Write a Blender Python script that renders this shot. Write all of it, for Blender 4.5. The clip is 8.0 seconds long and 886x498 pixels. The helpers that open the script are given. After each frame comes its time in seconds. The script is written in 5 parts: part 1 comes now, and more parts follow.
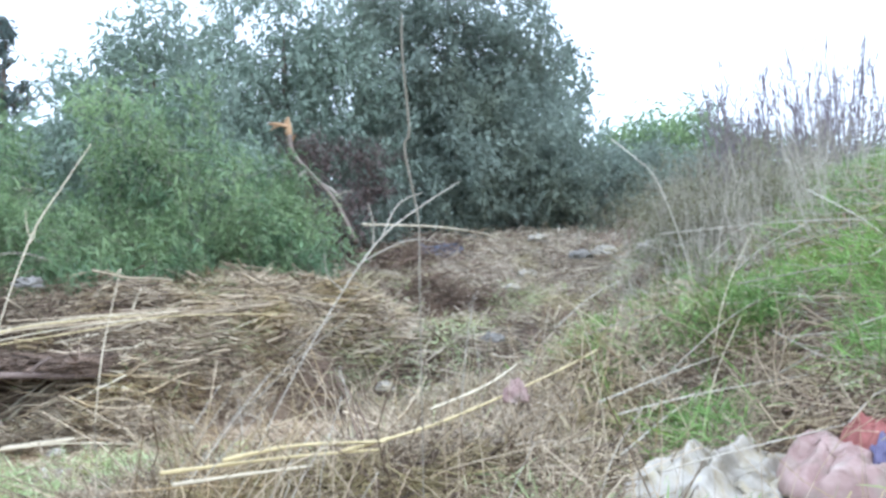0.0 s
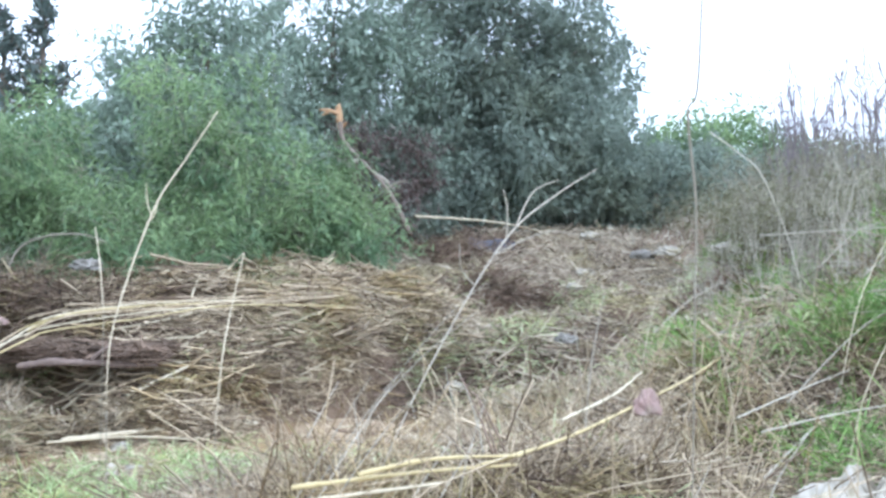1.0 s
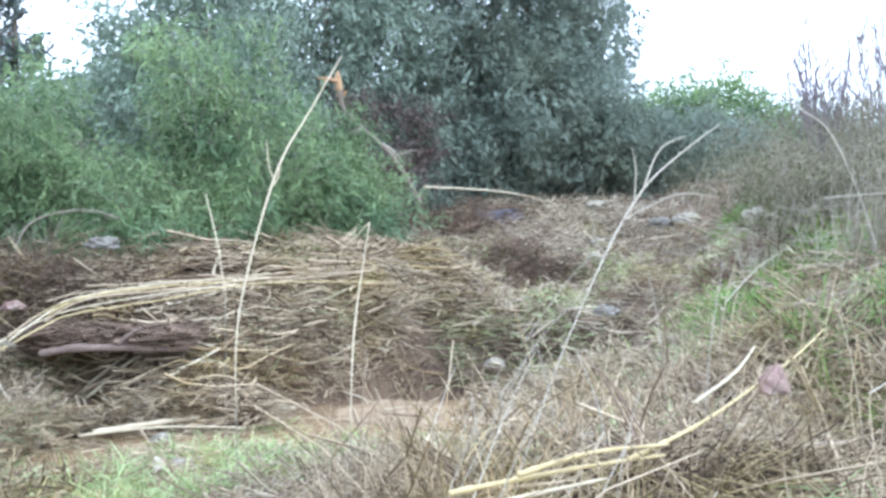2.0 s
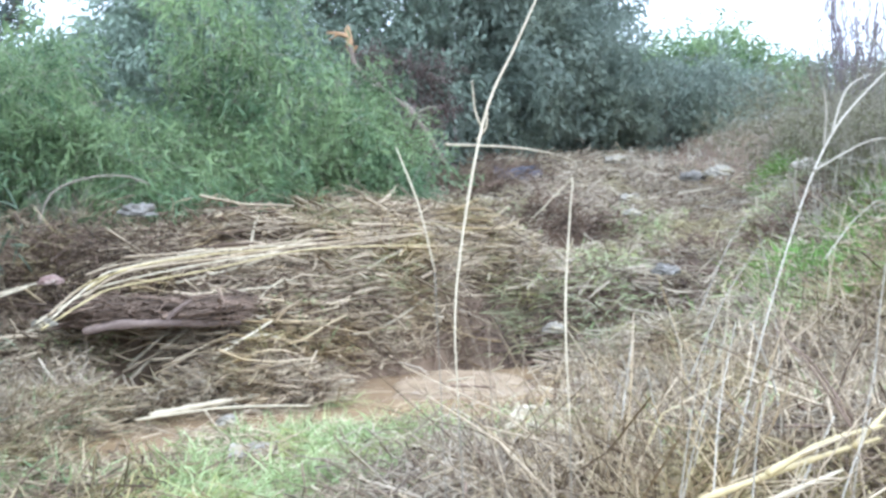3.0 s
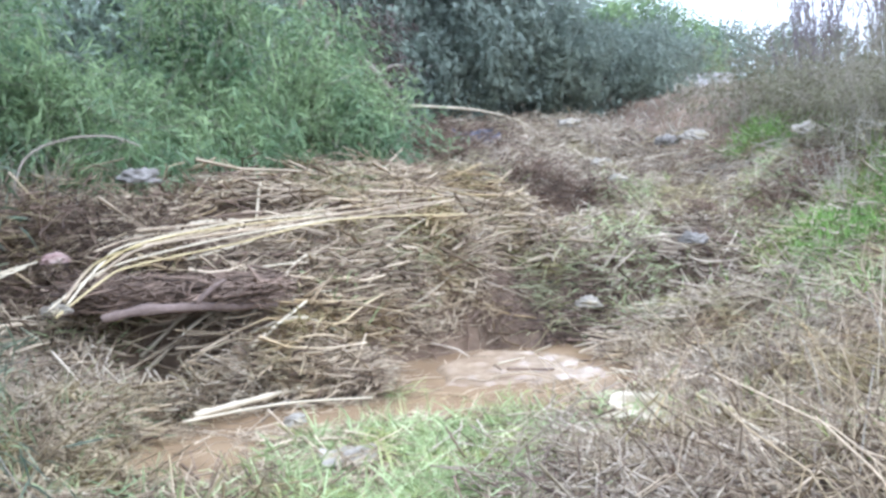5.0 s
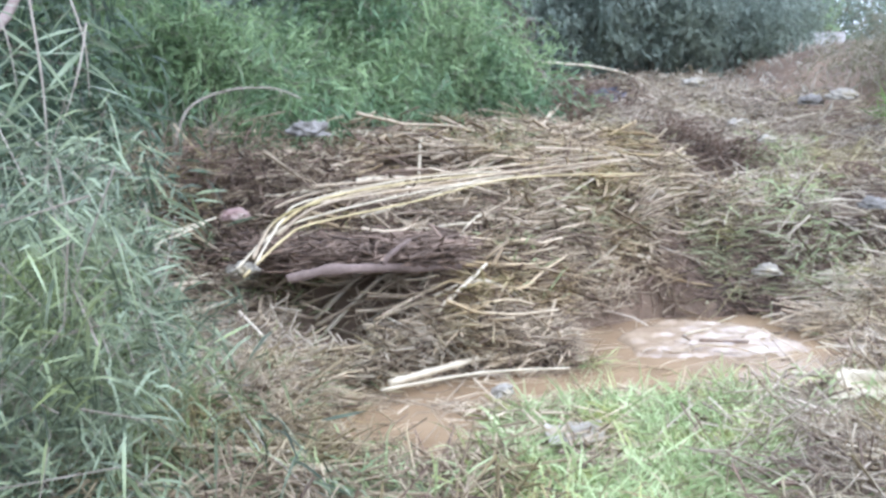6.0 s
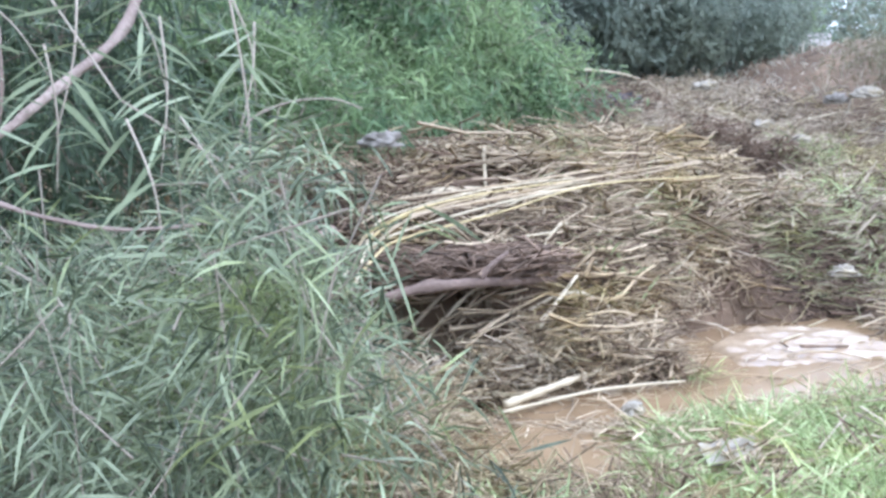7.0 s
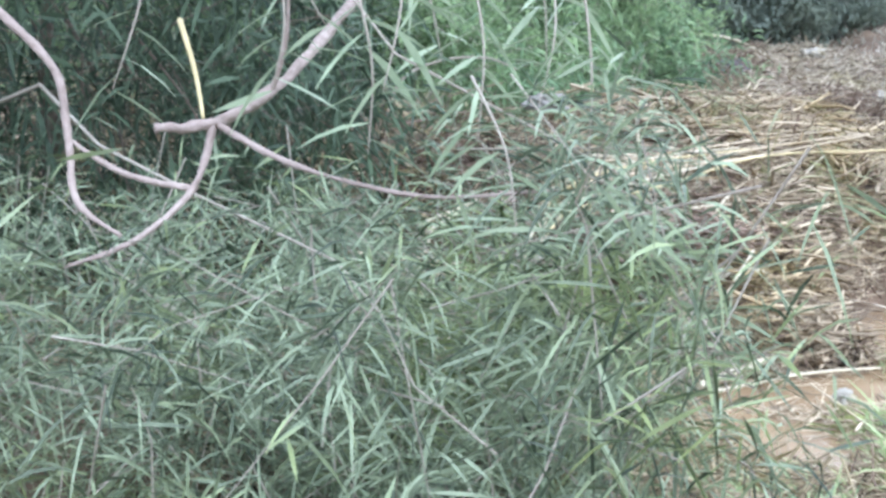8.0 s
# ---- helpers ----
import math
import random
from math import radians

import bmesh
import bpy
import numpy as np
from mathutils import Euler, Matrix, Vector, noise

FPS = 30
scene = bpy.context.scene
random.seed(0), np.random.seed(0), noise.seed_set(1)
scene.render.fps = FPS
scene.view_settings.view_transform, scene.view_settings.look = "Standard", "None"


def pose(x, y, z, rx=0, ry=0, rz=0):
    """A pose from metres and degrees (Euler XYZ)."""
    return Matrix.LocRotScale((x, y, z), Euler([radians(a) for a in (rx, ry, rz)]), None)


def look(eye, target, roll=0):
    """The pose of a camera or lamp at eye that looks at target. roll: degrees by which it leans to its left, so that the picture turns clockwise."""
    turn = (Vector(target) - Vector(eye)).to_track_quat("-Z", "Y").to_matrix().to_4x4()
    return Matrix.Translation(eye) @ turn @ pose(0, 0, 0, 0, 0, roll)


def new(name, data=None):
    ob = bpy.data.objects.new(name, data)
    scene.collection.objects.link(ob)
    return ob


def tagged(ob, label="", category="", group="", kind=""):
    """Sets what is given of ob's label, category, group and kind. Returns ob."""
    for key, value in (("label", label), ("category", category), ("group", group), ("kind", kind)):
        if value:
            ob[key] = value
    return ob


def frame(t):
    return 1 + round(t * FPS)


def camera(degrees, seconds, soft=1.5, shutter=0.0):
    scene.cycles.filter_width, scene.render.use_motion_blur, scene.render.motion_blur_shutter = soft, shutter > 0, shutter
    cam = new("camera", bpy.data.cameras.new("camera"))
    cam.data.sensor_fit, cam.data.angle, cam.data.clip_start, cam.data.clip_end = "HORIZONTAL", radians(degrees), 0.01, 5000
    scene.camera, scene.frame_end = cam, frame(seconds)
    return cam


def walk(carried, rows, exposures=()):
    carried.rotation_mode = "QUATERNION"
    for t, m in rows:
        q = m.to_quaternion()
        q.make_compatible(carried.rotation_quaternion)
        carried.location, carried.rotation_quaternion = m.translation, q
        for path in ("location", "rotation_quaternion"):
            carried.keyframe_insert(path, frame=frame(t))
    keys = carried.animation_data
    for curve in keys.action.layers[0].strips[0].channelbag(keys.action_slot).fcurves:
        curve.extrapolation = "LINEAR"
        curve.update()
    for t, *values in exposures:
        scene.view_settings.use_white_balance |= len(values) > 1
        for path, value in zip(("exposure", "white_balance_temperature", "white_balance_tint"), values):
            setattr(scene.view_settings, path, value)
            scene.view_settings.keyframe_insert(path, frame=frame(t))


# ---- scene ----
cam = camera(48.3, 8.0, soft=3.1)
PATH = [
    (0, (-0.176, -0.219, 1.36), (-0.113, 1.78, 1.393), -1.0),
    (0.5, (-0.416, -0.037, 1.337), (-0.361, 1.962, 1.347), 0.0),
    (1, (-0.693, 0.264, 1.352), (-0.665, 2.264, 1.376), 0.9),
    (1.5, (-0.97, 0.489, 1.332), (-0.891, 2.488, 1.338), -0.4),
    (2, (-1.277, 0.748, 1.331), (-1.183, 2.746, 1.301), -0.2),
    (2.2, (-1.382, 0.882, 1.339), (-1.3, 2.88, 1.291), -0.6),
    (3.3, (-2.069, 1.387, 1.336), (-1.911, 3.377, 1.21), -1.5),
    (3.5, (-2.172, 1.469, 1.341), (-2.016, 3.458, 1.211), -1.3),
    (4, (-2.405, 1.712, 1.373), (-2.159, 3.691, 1.228), -3.1),
    (4.2, (-2.478, 1.77, 1.401), (-2.154, 3.737, 1.237), -2.9),
    (5.3, (-3.138, 2.26, 1.328), (-2.749, 4.211, 1.124), -1.3),
    (5.5, (-3.255, 2.366, 1.315), (-2.921, 4.325, 1.091), -1.9),
    (6, (-3.571, 2.582, 1.317), (-3.321, 4.549, 1.057), -0.9),
    (6.5, (-3.887, 2.736, 1.295), (-3.586, 4.694, 1.023), -2.7),
    (7, (-4.194, 2.942, 1.301), (-3.881, 4.903, 1.066), -2.6),
    (7.5, (-4.44, 3.088, 1.325), (-4.196, 5.057, 1.075), -1.6),
    (8, (-4.796, 3.249, 1.325), (-4.581, 5.213, 1.016), -1.1),
]
walk(cam, [(t, look(eye, target, roll)) for t, eye, target, roll in PATH], [(0, 0.26, 5500, 15), (1.5, 0.34, 5500, 15), (3.5, 0.47, 5500, 16), (5.5, 0.46, 5500, 21), (6.5, 0.43, 5500, 21), (7.5, 0.44, 5500, 20), (8, 0.56, 5500, 17)])

# ---- light: a bright overcast sky, with a weak wide sun behind the clouds ----
world = bpy.data.worlds.new("overcast_sky")
scene.world = world
world.use_nodes = True
wn, wl = world.node_tree.nodes, world.node_tree.links
wn.clear()
sky = wn.new("ShaderNodeTexSky")
sky.sky_type, sky.sun_disc = "NISHITA", False
sky.sun_elevation, sky.sun_rotation = radians(48), radians(140)
dim = wn.new("ShaderNodeMix")
dim.data_type, dim.blend_type = "RGBA", "MULTIPLY"
dim.inputs[0].default_value = 1.0
dim.inputs[7].default_value = (0.1, 0.1, 0.1, 1)
wl.new(sky.outputs[0], dim.inputs[6])
coord = wn.new("ShaderNodeTexCoord")
cloud = wn.new("ShaderNodeTexNoise")
cloud.inputs["Scale"].default_value, cloud.inputs["Detail"].default_value = 2.2, 5
wl.new(coord.outputs["Generated"], cloud.inputs["Vector"])
ramp = wn.new("ShaderNodeValToRGB")
ramp.color_ramp.elements[0].position, ramp.color_ramp.elements[1].position = 0.3, 0.62
ramp.color_ramp.elements[0].color = (0.78, 0.87, 0.93, 1)
ramp.color_ramp.elements[1].color = (1.02, 1.1, 1.16, 1)
wl.new(cloud.outputs["Fac"], ramp.inputs[0])
mixed = wn.new("ShaderNodeMix")
mixed.data_type = "RGBA"
mixed.inputs[0].default_value = 0.88
wl.new(dim.outputs[2], mixed.inputs[6])
wl.new(ramp.outputs[0], mixed.inputs[7])
bg = wn.new("ShaderNodeBackground")
bg.inputs["Strength"].default_value = 2.3
wl.new(mixed.outputs[2], bg.inputs["Color"])
wo = wn.new("ShaderNodeOutputWorld")
wl.new(bg.outputs[0], wo.inputs[0])

sun = new("sun", bpy.data.lights.new("sun", "SUN"))
sun.data.energy, sun.data.angle, sun.data.color = 0.9, radians(25), (1.0, 0.97, 0.93)
sun.matrix_world = look((4, -6, 9), (0, 0, 0))


# ---- materials ----
def mat(name, dark, light, rough=0.8, grain=30.0, relief=0.25, island=0.6, stain=1.2, through_light=0.0, gloss=0.3, grain_in_z=1.0, patch=0.6, other=None):
    """A surface between two colours: each separate piece has its own tone, over grain and large stains."""
    m = bpy.data.materials.new(name)
    m.use_nodes = True
    n, l = m.node_tree.nodes, m.node_tree.links
    n.clear()
    tc = n.new("ShaderNodeTexCoord")
    mp = n.new("ShaderNodeMapping")
    mp.inputs["Scale"].default_value = (1, 1, grain_in_z)
    l.new(tc.outputs["Object"], mp.inputs["Vector"])
    fine = n.new("ShaderNodeTexNoise")
    fine.inputs["Scale"].default_value, fine.inputs["Detail"].default_value = grain, 4
    l.new(mp.outputs[0], fine.inputs["Vector"])
    big = n.new("ShaderNodeTexNoise")
    big.inputs["Scale"].default_value, big.inputs["Detail"].default_value = stain, 3
    l.new(tc.outputs["Object"], big.inputs["Vector"])
    geo = n.new("ShaderNodeNewGeometry")
    a = n.new("ShaderNodeMath")
    a.operation = "MULTIPLY_ADD"
    l.new(geo.outputs["Random Per Island"], a.inputs[0])
    a.inputs[1].default_value = island
    b = n.new("ShaderNodeMath")
    b.operation = "MULTIPLY_ADD"
    l.new(fine.outputs["Fac"], b.inputs[0])
    b.inputs[1].default_value, b.inputs[2].default_value = 0.7, 0.2 - island * 0.5 - 0.5 * patch
    c = n.new("ShaderNodeMath")
    c.operation = "MULTIPLY_ADD"
    l.new(big.outputs["Fac"], c.inputs[0])
    c.inputs[1].default_value = patch
    l.new(b.outputs[0], c.inputs[2])
    l.new(c.outputs[0], a.inputs[2])
    r = n.new("ShaderNodeValToRGB")
    r.color_ramp.elements[0].color = (*dark, 1)
    r.color_ramp.elements[1].color = (*light, 1)
    l.new(a.outputs[0], r.inputs[0])
    colour = r.outputs[0]
    if other:
        # patches of another hue, of a size of their own
        spot = n.new("ShaderNodeTexNoise")
        spot.inputs["Scale"].default_value, spot.inputs["Detail"].default_value = stain * 1.7, 2
        l.new(mp.outputs[0], spot.inputs["Vector"])
        sr = n.new("ShaderNodeMapRange")
        sr.inputs[1].default_value, sr.inputs[2].default_value = 0.48, 0.66
        l.new(spot.outputs["Fac"], sr.inputs[0])
        mul = n.new("ShaderNodeMix")
        mul.data_type, mul.blend_type = "RGBA", "MULTIPLY"
        mul.inputs[7].default_value = (*other, 1)
        l.new(sr.outputs[0], mul.inputs[0])
        l.new(r.outputs[0], mul.inputs[6])
        colour = mul.outputs[2]
    p = n.new("ShaderNodeBsdfPrincipled")
    p.inputs["Roughness"].default_value = rough
    p.inputs["Specular IOR Level"].default_value = gloss
    l.new(colour, p.inputs["Base Color"])
    if relief:
        bump = n.new("ShaderNodeBump")
        bump.inputs["Strength"].default_value, bump.inputs["Distance"].default_value = relief, 0.02
        l.new(fine.outputs["Fac"], bump.inputs["Height"])
        l.new(bump.outputs[0], p.inputs["Normal"])
    out = n.new("ShaderNodeOutputMaterial")
    if through_light:
        t = n.new("ShaderNodeBsdfTranslucent")
        l.new(colour, t.inputs["Color"])
        s = n.new("ShaderNodeMixShader")
        s.inputs[0].default_value = through_light
        l.new(p.outputs[0], s.inputs[1])
        l.new(t.outputs[0], s.inputs[2])
        l.new(s.outputs[0], out.inputs[0])
    else:
        l.new(p.outputs[0], out.inputs[0])
    return m


M_SOIL = mat("damp_soil", (0.05, 0.035, 0.025), (0.27, 0.195, 0.13), 0.85, 14, 0.8, 0.0, 0.9, patch=1.6)
M_STRAW = mat("dry_stems", (0.11, 0.075, 0.048), (0.7, 0.58, 0.4), 0.75, 40, 0, 1.0, 0.9, patch=1.1, other=(0.74, 0.67, 0.5))
M_WEED = mat("grey_dry_weeds", (0.125, 0.088, 0.056), (0.61, 0.5, 0.34), 0.8, 40, 0, 0.9, 0.9, patch=1.1, other=(0.72, 0.74, 0.5))
M_ROOT = mat("brown_roots", (0.055, 0.039, 0.028), (0.32, 0.23, 0.165), 0.85, 40, 0, 0.9, 0.9, patch=0.9)
M_CANE = mat("yellow_cane", (0.36, 0.28, 0.12), (0.7, 0.59, 0.32), 0.5, 18, 0.2, 0.4, 3.0, gloss=0.35)
M_PALE = mat("pale_cane", (0.4, 0.33, 0.21), (0.72, 0.65, 0.47), 0.55, 18, 0.1, 0.4, 3.0, gloss=0.4)
M_GREYSTEM = mat("grey_stem", (0.3, 0.27, 0.2), (0.6, 0.56, 0.46), 0.7, 25, 0.1, 0.4, 3.0)
M_BARK = mat("bark", (0.07, 0.05, 0.04), (0.27, 0.22, 0.17), 0.85, 30, 0.6, 0.2, 2.0)
M_TWIG = mat("pale_twig_bark", (0.2, 0.16, 0.12), (0.48, 0.44, 0.36), 0.7, 30, 0.3, 0.3, 3.0)
M_SPLIT = mat("split_wood", (0.3, 0.16, 0.075), (0.62, 0.41, 0.23), 0.75, 30, 0.4, 0.3, 4.0)
M_GRASS = mat("bank_grass", (0.085, 0.165, 0.045), (0.34, 0.54, 0.16), 0.6, 30, 0, 0.8, 0.9, 0.3, patch=1.0, other=(0.85, 0.7, 0.6))
M_CUT = mat("matted_cut_grass", (0.23, 0.31, 0.12), (0.66, 0.77, 0.42), 0.6, 30, 0, 0.9, 1.6, 0.25, patch=1.0, other=(0.9, 0.8, 0.6))
M_LEAF_NEAR = mat("grey_green_leaf", (0.036, 0.055, 0.033), (0.38, 0.455, 0.295), 0.45, 20, 0, 1.0, 1.4, 0.25, 0.35, patch=1.2, other=(0.95, 0.95, 0.6))
M_LEAF_MID = mat("bright_green_leaf", (0.075, 0.125, 0.06), (0.41, 0.55, 0.27), 0.55, 20, 0, 0.8, 0.9, 0.42, 0.3, patch=1.4, other=(0.6, 0.7, 0.8))
M_LEAF_DARK = mat("dark_green_leaf", (0.15, 0.19, 0.16), (0.32, 0.385, 0.315), 0.65, 20, 0, 0.7, 0.4, 0.35, 0.2, patch=0.9, other=(0.8, 0.78, 0.7))
# leaf green darkened to stand for the shaded inside of the acacia
M_LEAF_SHADE = mat("shade_dark_leaf", (0.03, 0.05, 0.035), (0.14, 0.2, 0.12), 0.55, 20, 0, 0.8, 0.9, 0.2, 0.3, patch=1.1)
M_LEAF_OLIVE = mat("grey_olive_leaf", (0.12, 0.16, 0.125), (0.36, 0.45, 0.35), 0.6, 20, 0, 0.8, 0.6, 0.25, 0.2)
M_NEEDLE = mat("conifer_needles", (0.05, 0.075, 0.065), (0.16, 0.2, 0.175), 0.6, 20, 0, 0.7, 0.5)
M_DRYLEAF = mat("dry_shrub_leaf", (0.1, 0.1, 0.055), (0.3, 0.29, 0.18), 0.8, 20, 0, 0.8, 0.8, 0.2)
M_WHITE = mat("dirty_white_plastic", (0.17, 0.145, 0.1), (0.66, 0.62, 0.53), 0.5, 16, 0.4, 0.0, 6.0, 0.15, 0.25, patch=1.4, other=(0.9, 0.85, 0.7))
M_PINK = mat("pink_plastic", (0.24, 0.14, 0.12), (0.54, 0.4, 0.35), 0.5, 16, 0.4, 0.0, 6.0, 0.15, 0.25, patch=1.4, other=(0.9, 1.0, 0.95))
M_RED = mat("red_cloth", (0.17, 0.05, 0.043), (0.4, 0.16, 0.135), 0.7, 14, 0.3, 0.0, 6.0, patch=1.0)
M_BLUE = mat("blue_cloth", (0.1, 0.09, 0.16), (0.2, 0.19, 0.3), 0.7, 14, 0.2, 0.0, 6.0)
M_GREY = mat("dirty_grey_plastic", (0.13, 0.12, 0.1), (0.38, 0.36, 0.32), 0.6, 14, 0.3, 0.0, 5.0, 0.1, 0.2, patch=1.2)
M_DRYSTEM = mat("dull_dry_stem", (0.16, 0.14, 0.1), (0.4, 0.37, 0.29), 0.8, 25, 0, 0.7, 1.5)
M_TAN = mat("tan_dry_grass", (0.27, 0.25, 0.195), (0.58, 0.54, 0.43), 0.8, 25, 0, 0.7, 0.5)
M_BEDSTRAW = mat("bleached_bed_straw", (0.16, 0.12, 0.085), (0.7, 0.61, 0.46), 0.8, 40, 0, 0.9, 0.9, patch=1.1, other=(0.75, 0.76, 0.55))
M_LIMP = mat("limp_grass", (0.17, 0.2, 0.09), (0.52, 0.53, 0.31), 0.65, 30, 0, 0.9, 1.6, 0.25, patch=1.0, other=(0.9, 0.8, 0.6))
M_CREAM = mat("weathered_board", (0.38, 0.33, 0.22), (0.68, 0.61, 0.45), 0.7, 25, 0.3, 0.0, 6.0)
M_CONCRETE = mat("pale_concrete", (0.4, 0.38, 0.36), (0.6, 0.58, 0.55), 0.85, 8, 0.3, 0.0, 1.0)

M_WATER = bpy.data.materials.new("muddy_water")
M_WATER.use_nodes = True
wp = M_WATER.node_tree.nodes["Principled BSDF"]
wp.inputs["Base Color"].default_value = (0.34, 0.24, 0.13, 1)
wp.inputs["Roughness"].default_value = 0.2
wp.inputs["IOR"].default_value = 1.33
wnoise = M_WATER.node_tree.nodes.new("ShaderNodeTexNoise")
wnoise.inputs["Scale"].default_value = 4.0
wtc = M_WATER.node_tree.nodes.new("ShaderNodeTexCoord")
M_WATER.node_tree.links.new(wtc.outputs["Object"], wnoise.inputs["Vector"])
wramp = M_WATER.node_tree.nodes.new("ShaderNodeValToRGB")
wramp.color_ramp.elements[0].color, wramp.color_ramp.elements[1].color = (0.2, 0.13, 0.07, 1), (0.44, 0.32, 0.19, 1)
M_WATER.node_tree.links.new(wnoise.outputs["Fac"], wramp.inputs[0])
M_WATER.node_tree.links.new(wramp.outputs[0], wp.inputs["Base Color"])
wb = M_WATER.node_tree.nodes.new("ShaderNodeBump")
wb.inputs["Strength"].default_value, wb.inputs["Distance"].default_value = 0.35, 0.012
M_WATER.node_tree.links.new(wnoise.outputs["Fac"], wb.inputs["Height"])
wp.inputs["Specular IOR Level"].default_value = 1.0
M_WATER.node_tree.links.new(wb.outputs[0], wp.inputs["Normal"])

M_SILT = mat("wet_silt", (0.22, 0.15, 0.09), (0.5, 0.39, 0.26), 0.2, 20, 0.25, 0.0, 5.0, gloss=0.9, patch=1.0)

# ---- mesh builders ----
rng = np.random.default_rng(7)


def mesh_of(name, verts, quads=None, tris=None, material=None, smooth=False):
    me = bpy.data.meshes.new(name)
    verts = np.asarray(verts, dtype=np.float32).reshape(-1, 3)
    loops, totals = [], []
    for f, k in ((quads, 4), (tris, 3)):
        if f is not None and len(f):
            loops.append(np.asarray(f).reshape(-1))
            totals.append(np.full(len(f), k))
    loops, totals = np.concatenate(loops).astype(np.int32), np.concatenate(totals)
    starts = np.concatenate(([0], np.cumsum(totals)[:-1])).astype(np.int32)
    me.vertices.add(len(verts))
    me.vertices.foreach_set("co", verts.reshape(-1))
    me.loops.add(len(loops))
    me.loops.foreach_set("vertex_index", loops)
    me.polygons.add(len(totals))
    me.polygons.foreach_set("loop_start", starts)
    if smooth:
        me.polygons.foreach_set("use_smooth", np.ones(len(totals), dtype=bool))
    me.update(calc_edges=True)
    if material:
        me.materials.append(material)
    return me


def tubes(P, R, sides=3):
    """N tubes of K points each: P (N, K, 3), R (N, K)."""
    P, R = np.asarray(P, float), np.asarray(R, float)
    N, K, _ = P.shape
    T = np.gradient(P, axis=1)
    T /= np.linalg.norm(T, axis=2, keepdims=True) + 1e-9
    mean = T.mean(axis=1, keepdims=True)
    ref = np.where(np.abs(mean[..., 2:3]) > 0.8, np.array([1.0, 0.2, 0]), np.array([0, 0, 1.0]))
    A = np.cross(T, np.broadcast_to(ref, T.shape))
    A /= np.linalg.norm(A, axis=2, keepdims=True) + 1e-9
    B = np.cross(T, A)
    ang = np.arange(sides) / sides * 2 * np.pi
    V = P[:, :, None] + R[:, :, None, None] * (A[:, :, None] * np.cos(ang)[:, None] + B[:, :, None] * np.sin(ang)[:, None])
    i = np.arange(N)[:, None, None] * K * sides + np.arange(K - 1)[None, :, None] * sides
    s, s2 = np.arange(sides), (np.arange(sides) + 1) % sides
    Q = np.stack([i + s, i + s2, i + sides + s2, i + sides + s], axis=-1)
    return V.reshape(-1, 3), Q.reshape(-1, 4)


def blades(base, way, L, W, droop, side=None):
    """N narrow leaves of five triangles, each bent down towards its tip."""
    N = len(base)
    way = way / (np.linalg.norm(way, axis=1, keepdims=True) + 1e-9)
    if side is None:
        side = rng.normal(size=(N, 3))
    side = np.cross(way, side)
    side /= np.linalg.norm(side, axis=1, keepdims=True) + 1e-9
    out = []
    for s, w in ((0.0, 0.2), (0.35, 1.0), (0.7, 0.75)):
        c = base + way * (L * s)[:, None]
        c[:, 2] -= droop * s * s
        out += [c - side * (W * w / 2)[:, None], c + side * (W * w / 2)[:, None]]
    tip = base + way * L[:, None]
    tip[:, 2] -= droop
    V = np.stack(out + [tip], axis=1).reshape(-1, 3)
    i = np.arange(N)[:, None] * 7
    Q = np.concatenate([i + [0, 1, 3, 2], i + [2, 3, 5, 4]])
    return V, Q, i + [4, 5, 6]


def lozenges(base, way, L, W, droop):
    """N leaves of one bent four-sided face each, for plants far off."""
    N = len(base)
    way = way / (np.linalg.norm(way, axis=1, keepdims=True) + 1e-9)
    side = np.cross(way, rng.normal(size=(N, 3)))
    side /= np.linalg.norm(side, axis=1, keepdims=True) + 1e-9
    c = base + way * (L * 0.45)[:, None]
    tip = base + way * L[:, None]
    tip[:, 2] -= droop
    V = np.stack([base, c - side * (W / 2)[:, None], tip, c + side * (W / 2)[:, None]], axis=1).reshape(-1, 3)
    return V, np.arange(N)[:, None] * 4 + [0, 1, 2, 3], None


def unit(n, flat=1.0):
    v = rng.normal(size=(n, 3))
    v[:, 2] *= flat
    return v / np.linalg.norm(v, axis=1, keepdims=True)


def part(name, me, parent, label="", kind=""):
    ob = new(name, me)
    ob.parent = parent
    return tagged(ob, label, kind=kind)


def tube_mesh(name, pts, radii, material, sides=8, steps=6):
    """One smooth tapering tube through a few points, closed at its ends."""
    pts = [Vector(p) for p in pts]
    P, R = [], []
    for k in range(len(pts) - 1):
        p0, p1, p2, p3 = pts[max(k - 1, 0)], pts[k], pts[k + 1], pts[min(k + 2, len(pts) - 1)]
        for j in range(steps + (k == len(pts) - 2)):
            u = j / steps
            P.append(0.5 * (2 * p1 + (p2 - p0) * u + (2 * p0 - 5 * p1 + 4 * p2 - p3) * u * u + (3 * p1 - p0 - 3 * p2 + p3) * u ** 3))
            R.append(radii[k] + (radii[k + 1] - radii[k]) * u)
    P, R = np.array(P), np.array(R)
    P = np.concatenate([P[:1], P, P[-1:]])
    P[0] += (P[1] - P[2]) * 1e-3
    P[-1] += (P[-2] - P[-3]) * 1e-3
    R = np.concatenate([[R[0] * 0.05], R, [R[-1] * 0.05]])
    V, Q = tubes(P[None], R[None], sides)
    return mesh_of(name, V, Q, None, material, True)


def roughen(me, amount, freq, seed=0.0):
    """Knocks a smooth mesh out of shape, by that many metres."""
    for v in me.vertices:
        q = v.co * freq + Vector((seed, seed * 2, seed * 3))
        v.co += v.normal * amount * (noise.noise(q) + 0.5 * noise.noise(q * 2.7))
    return me


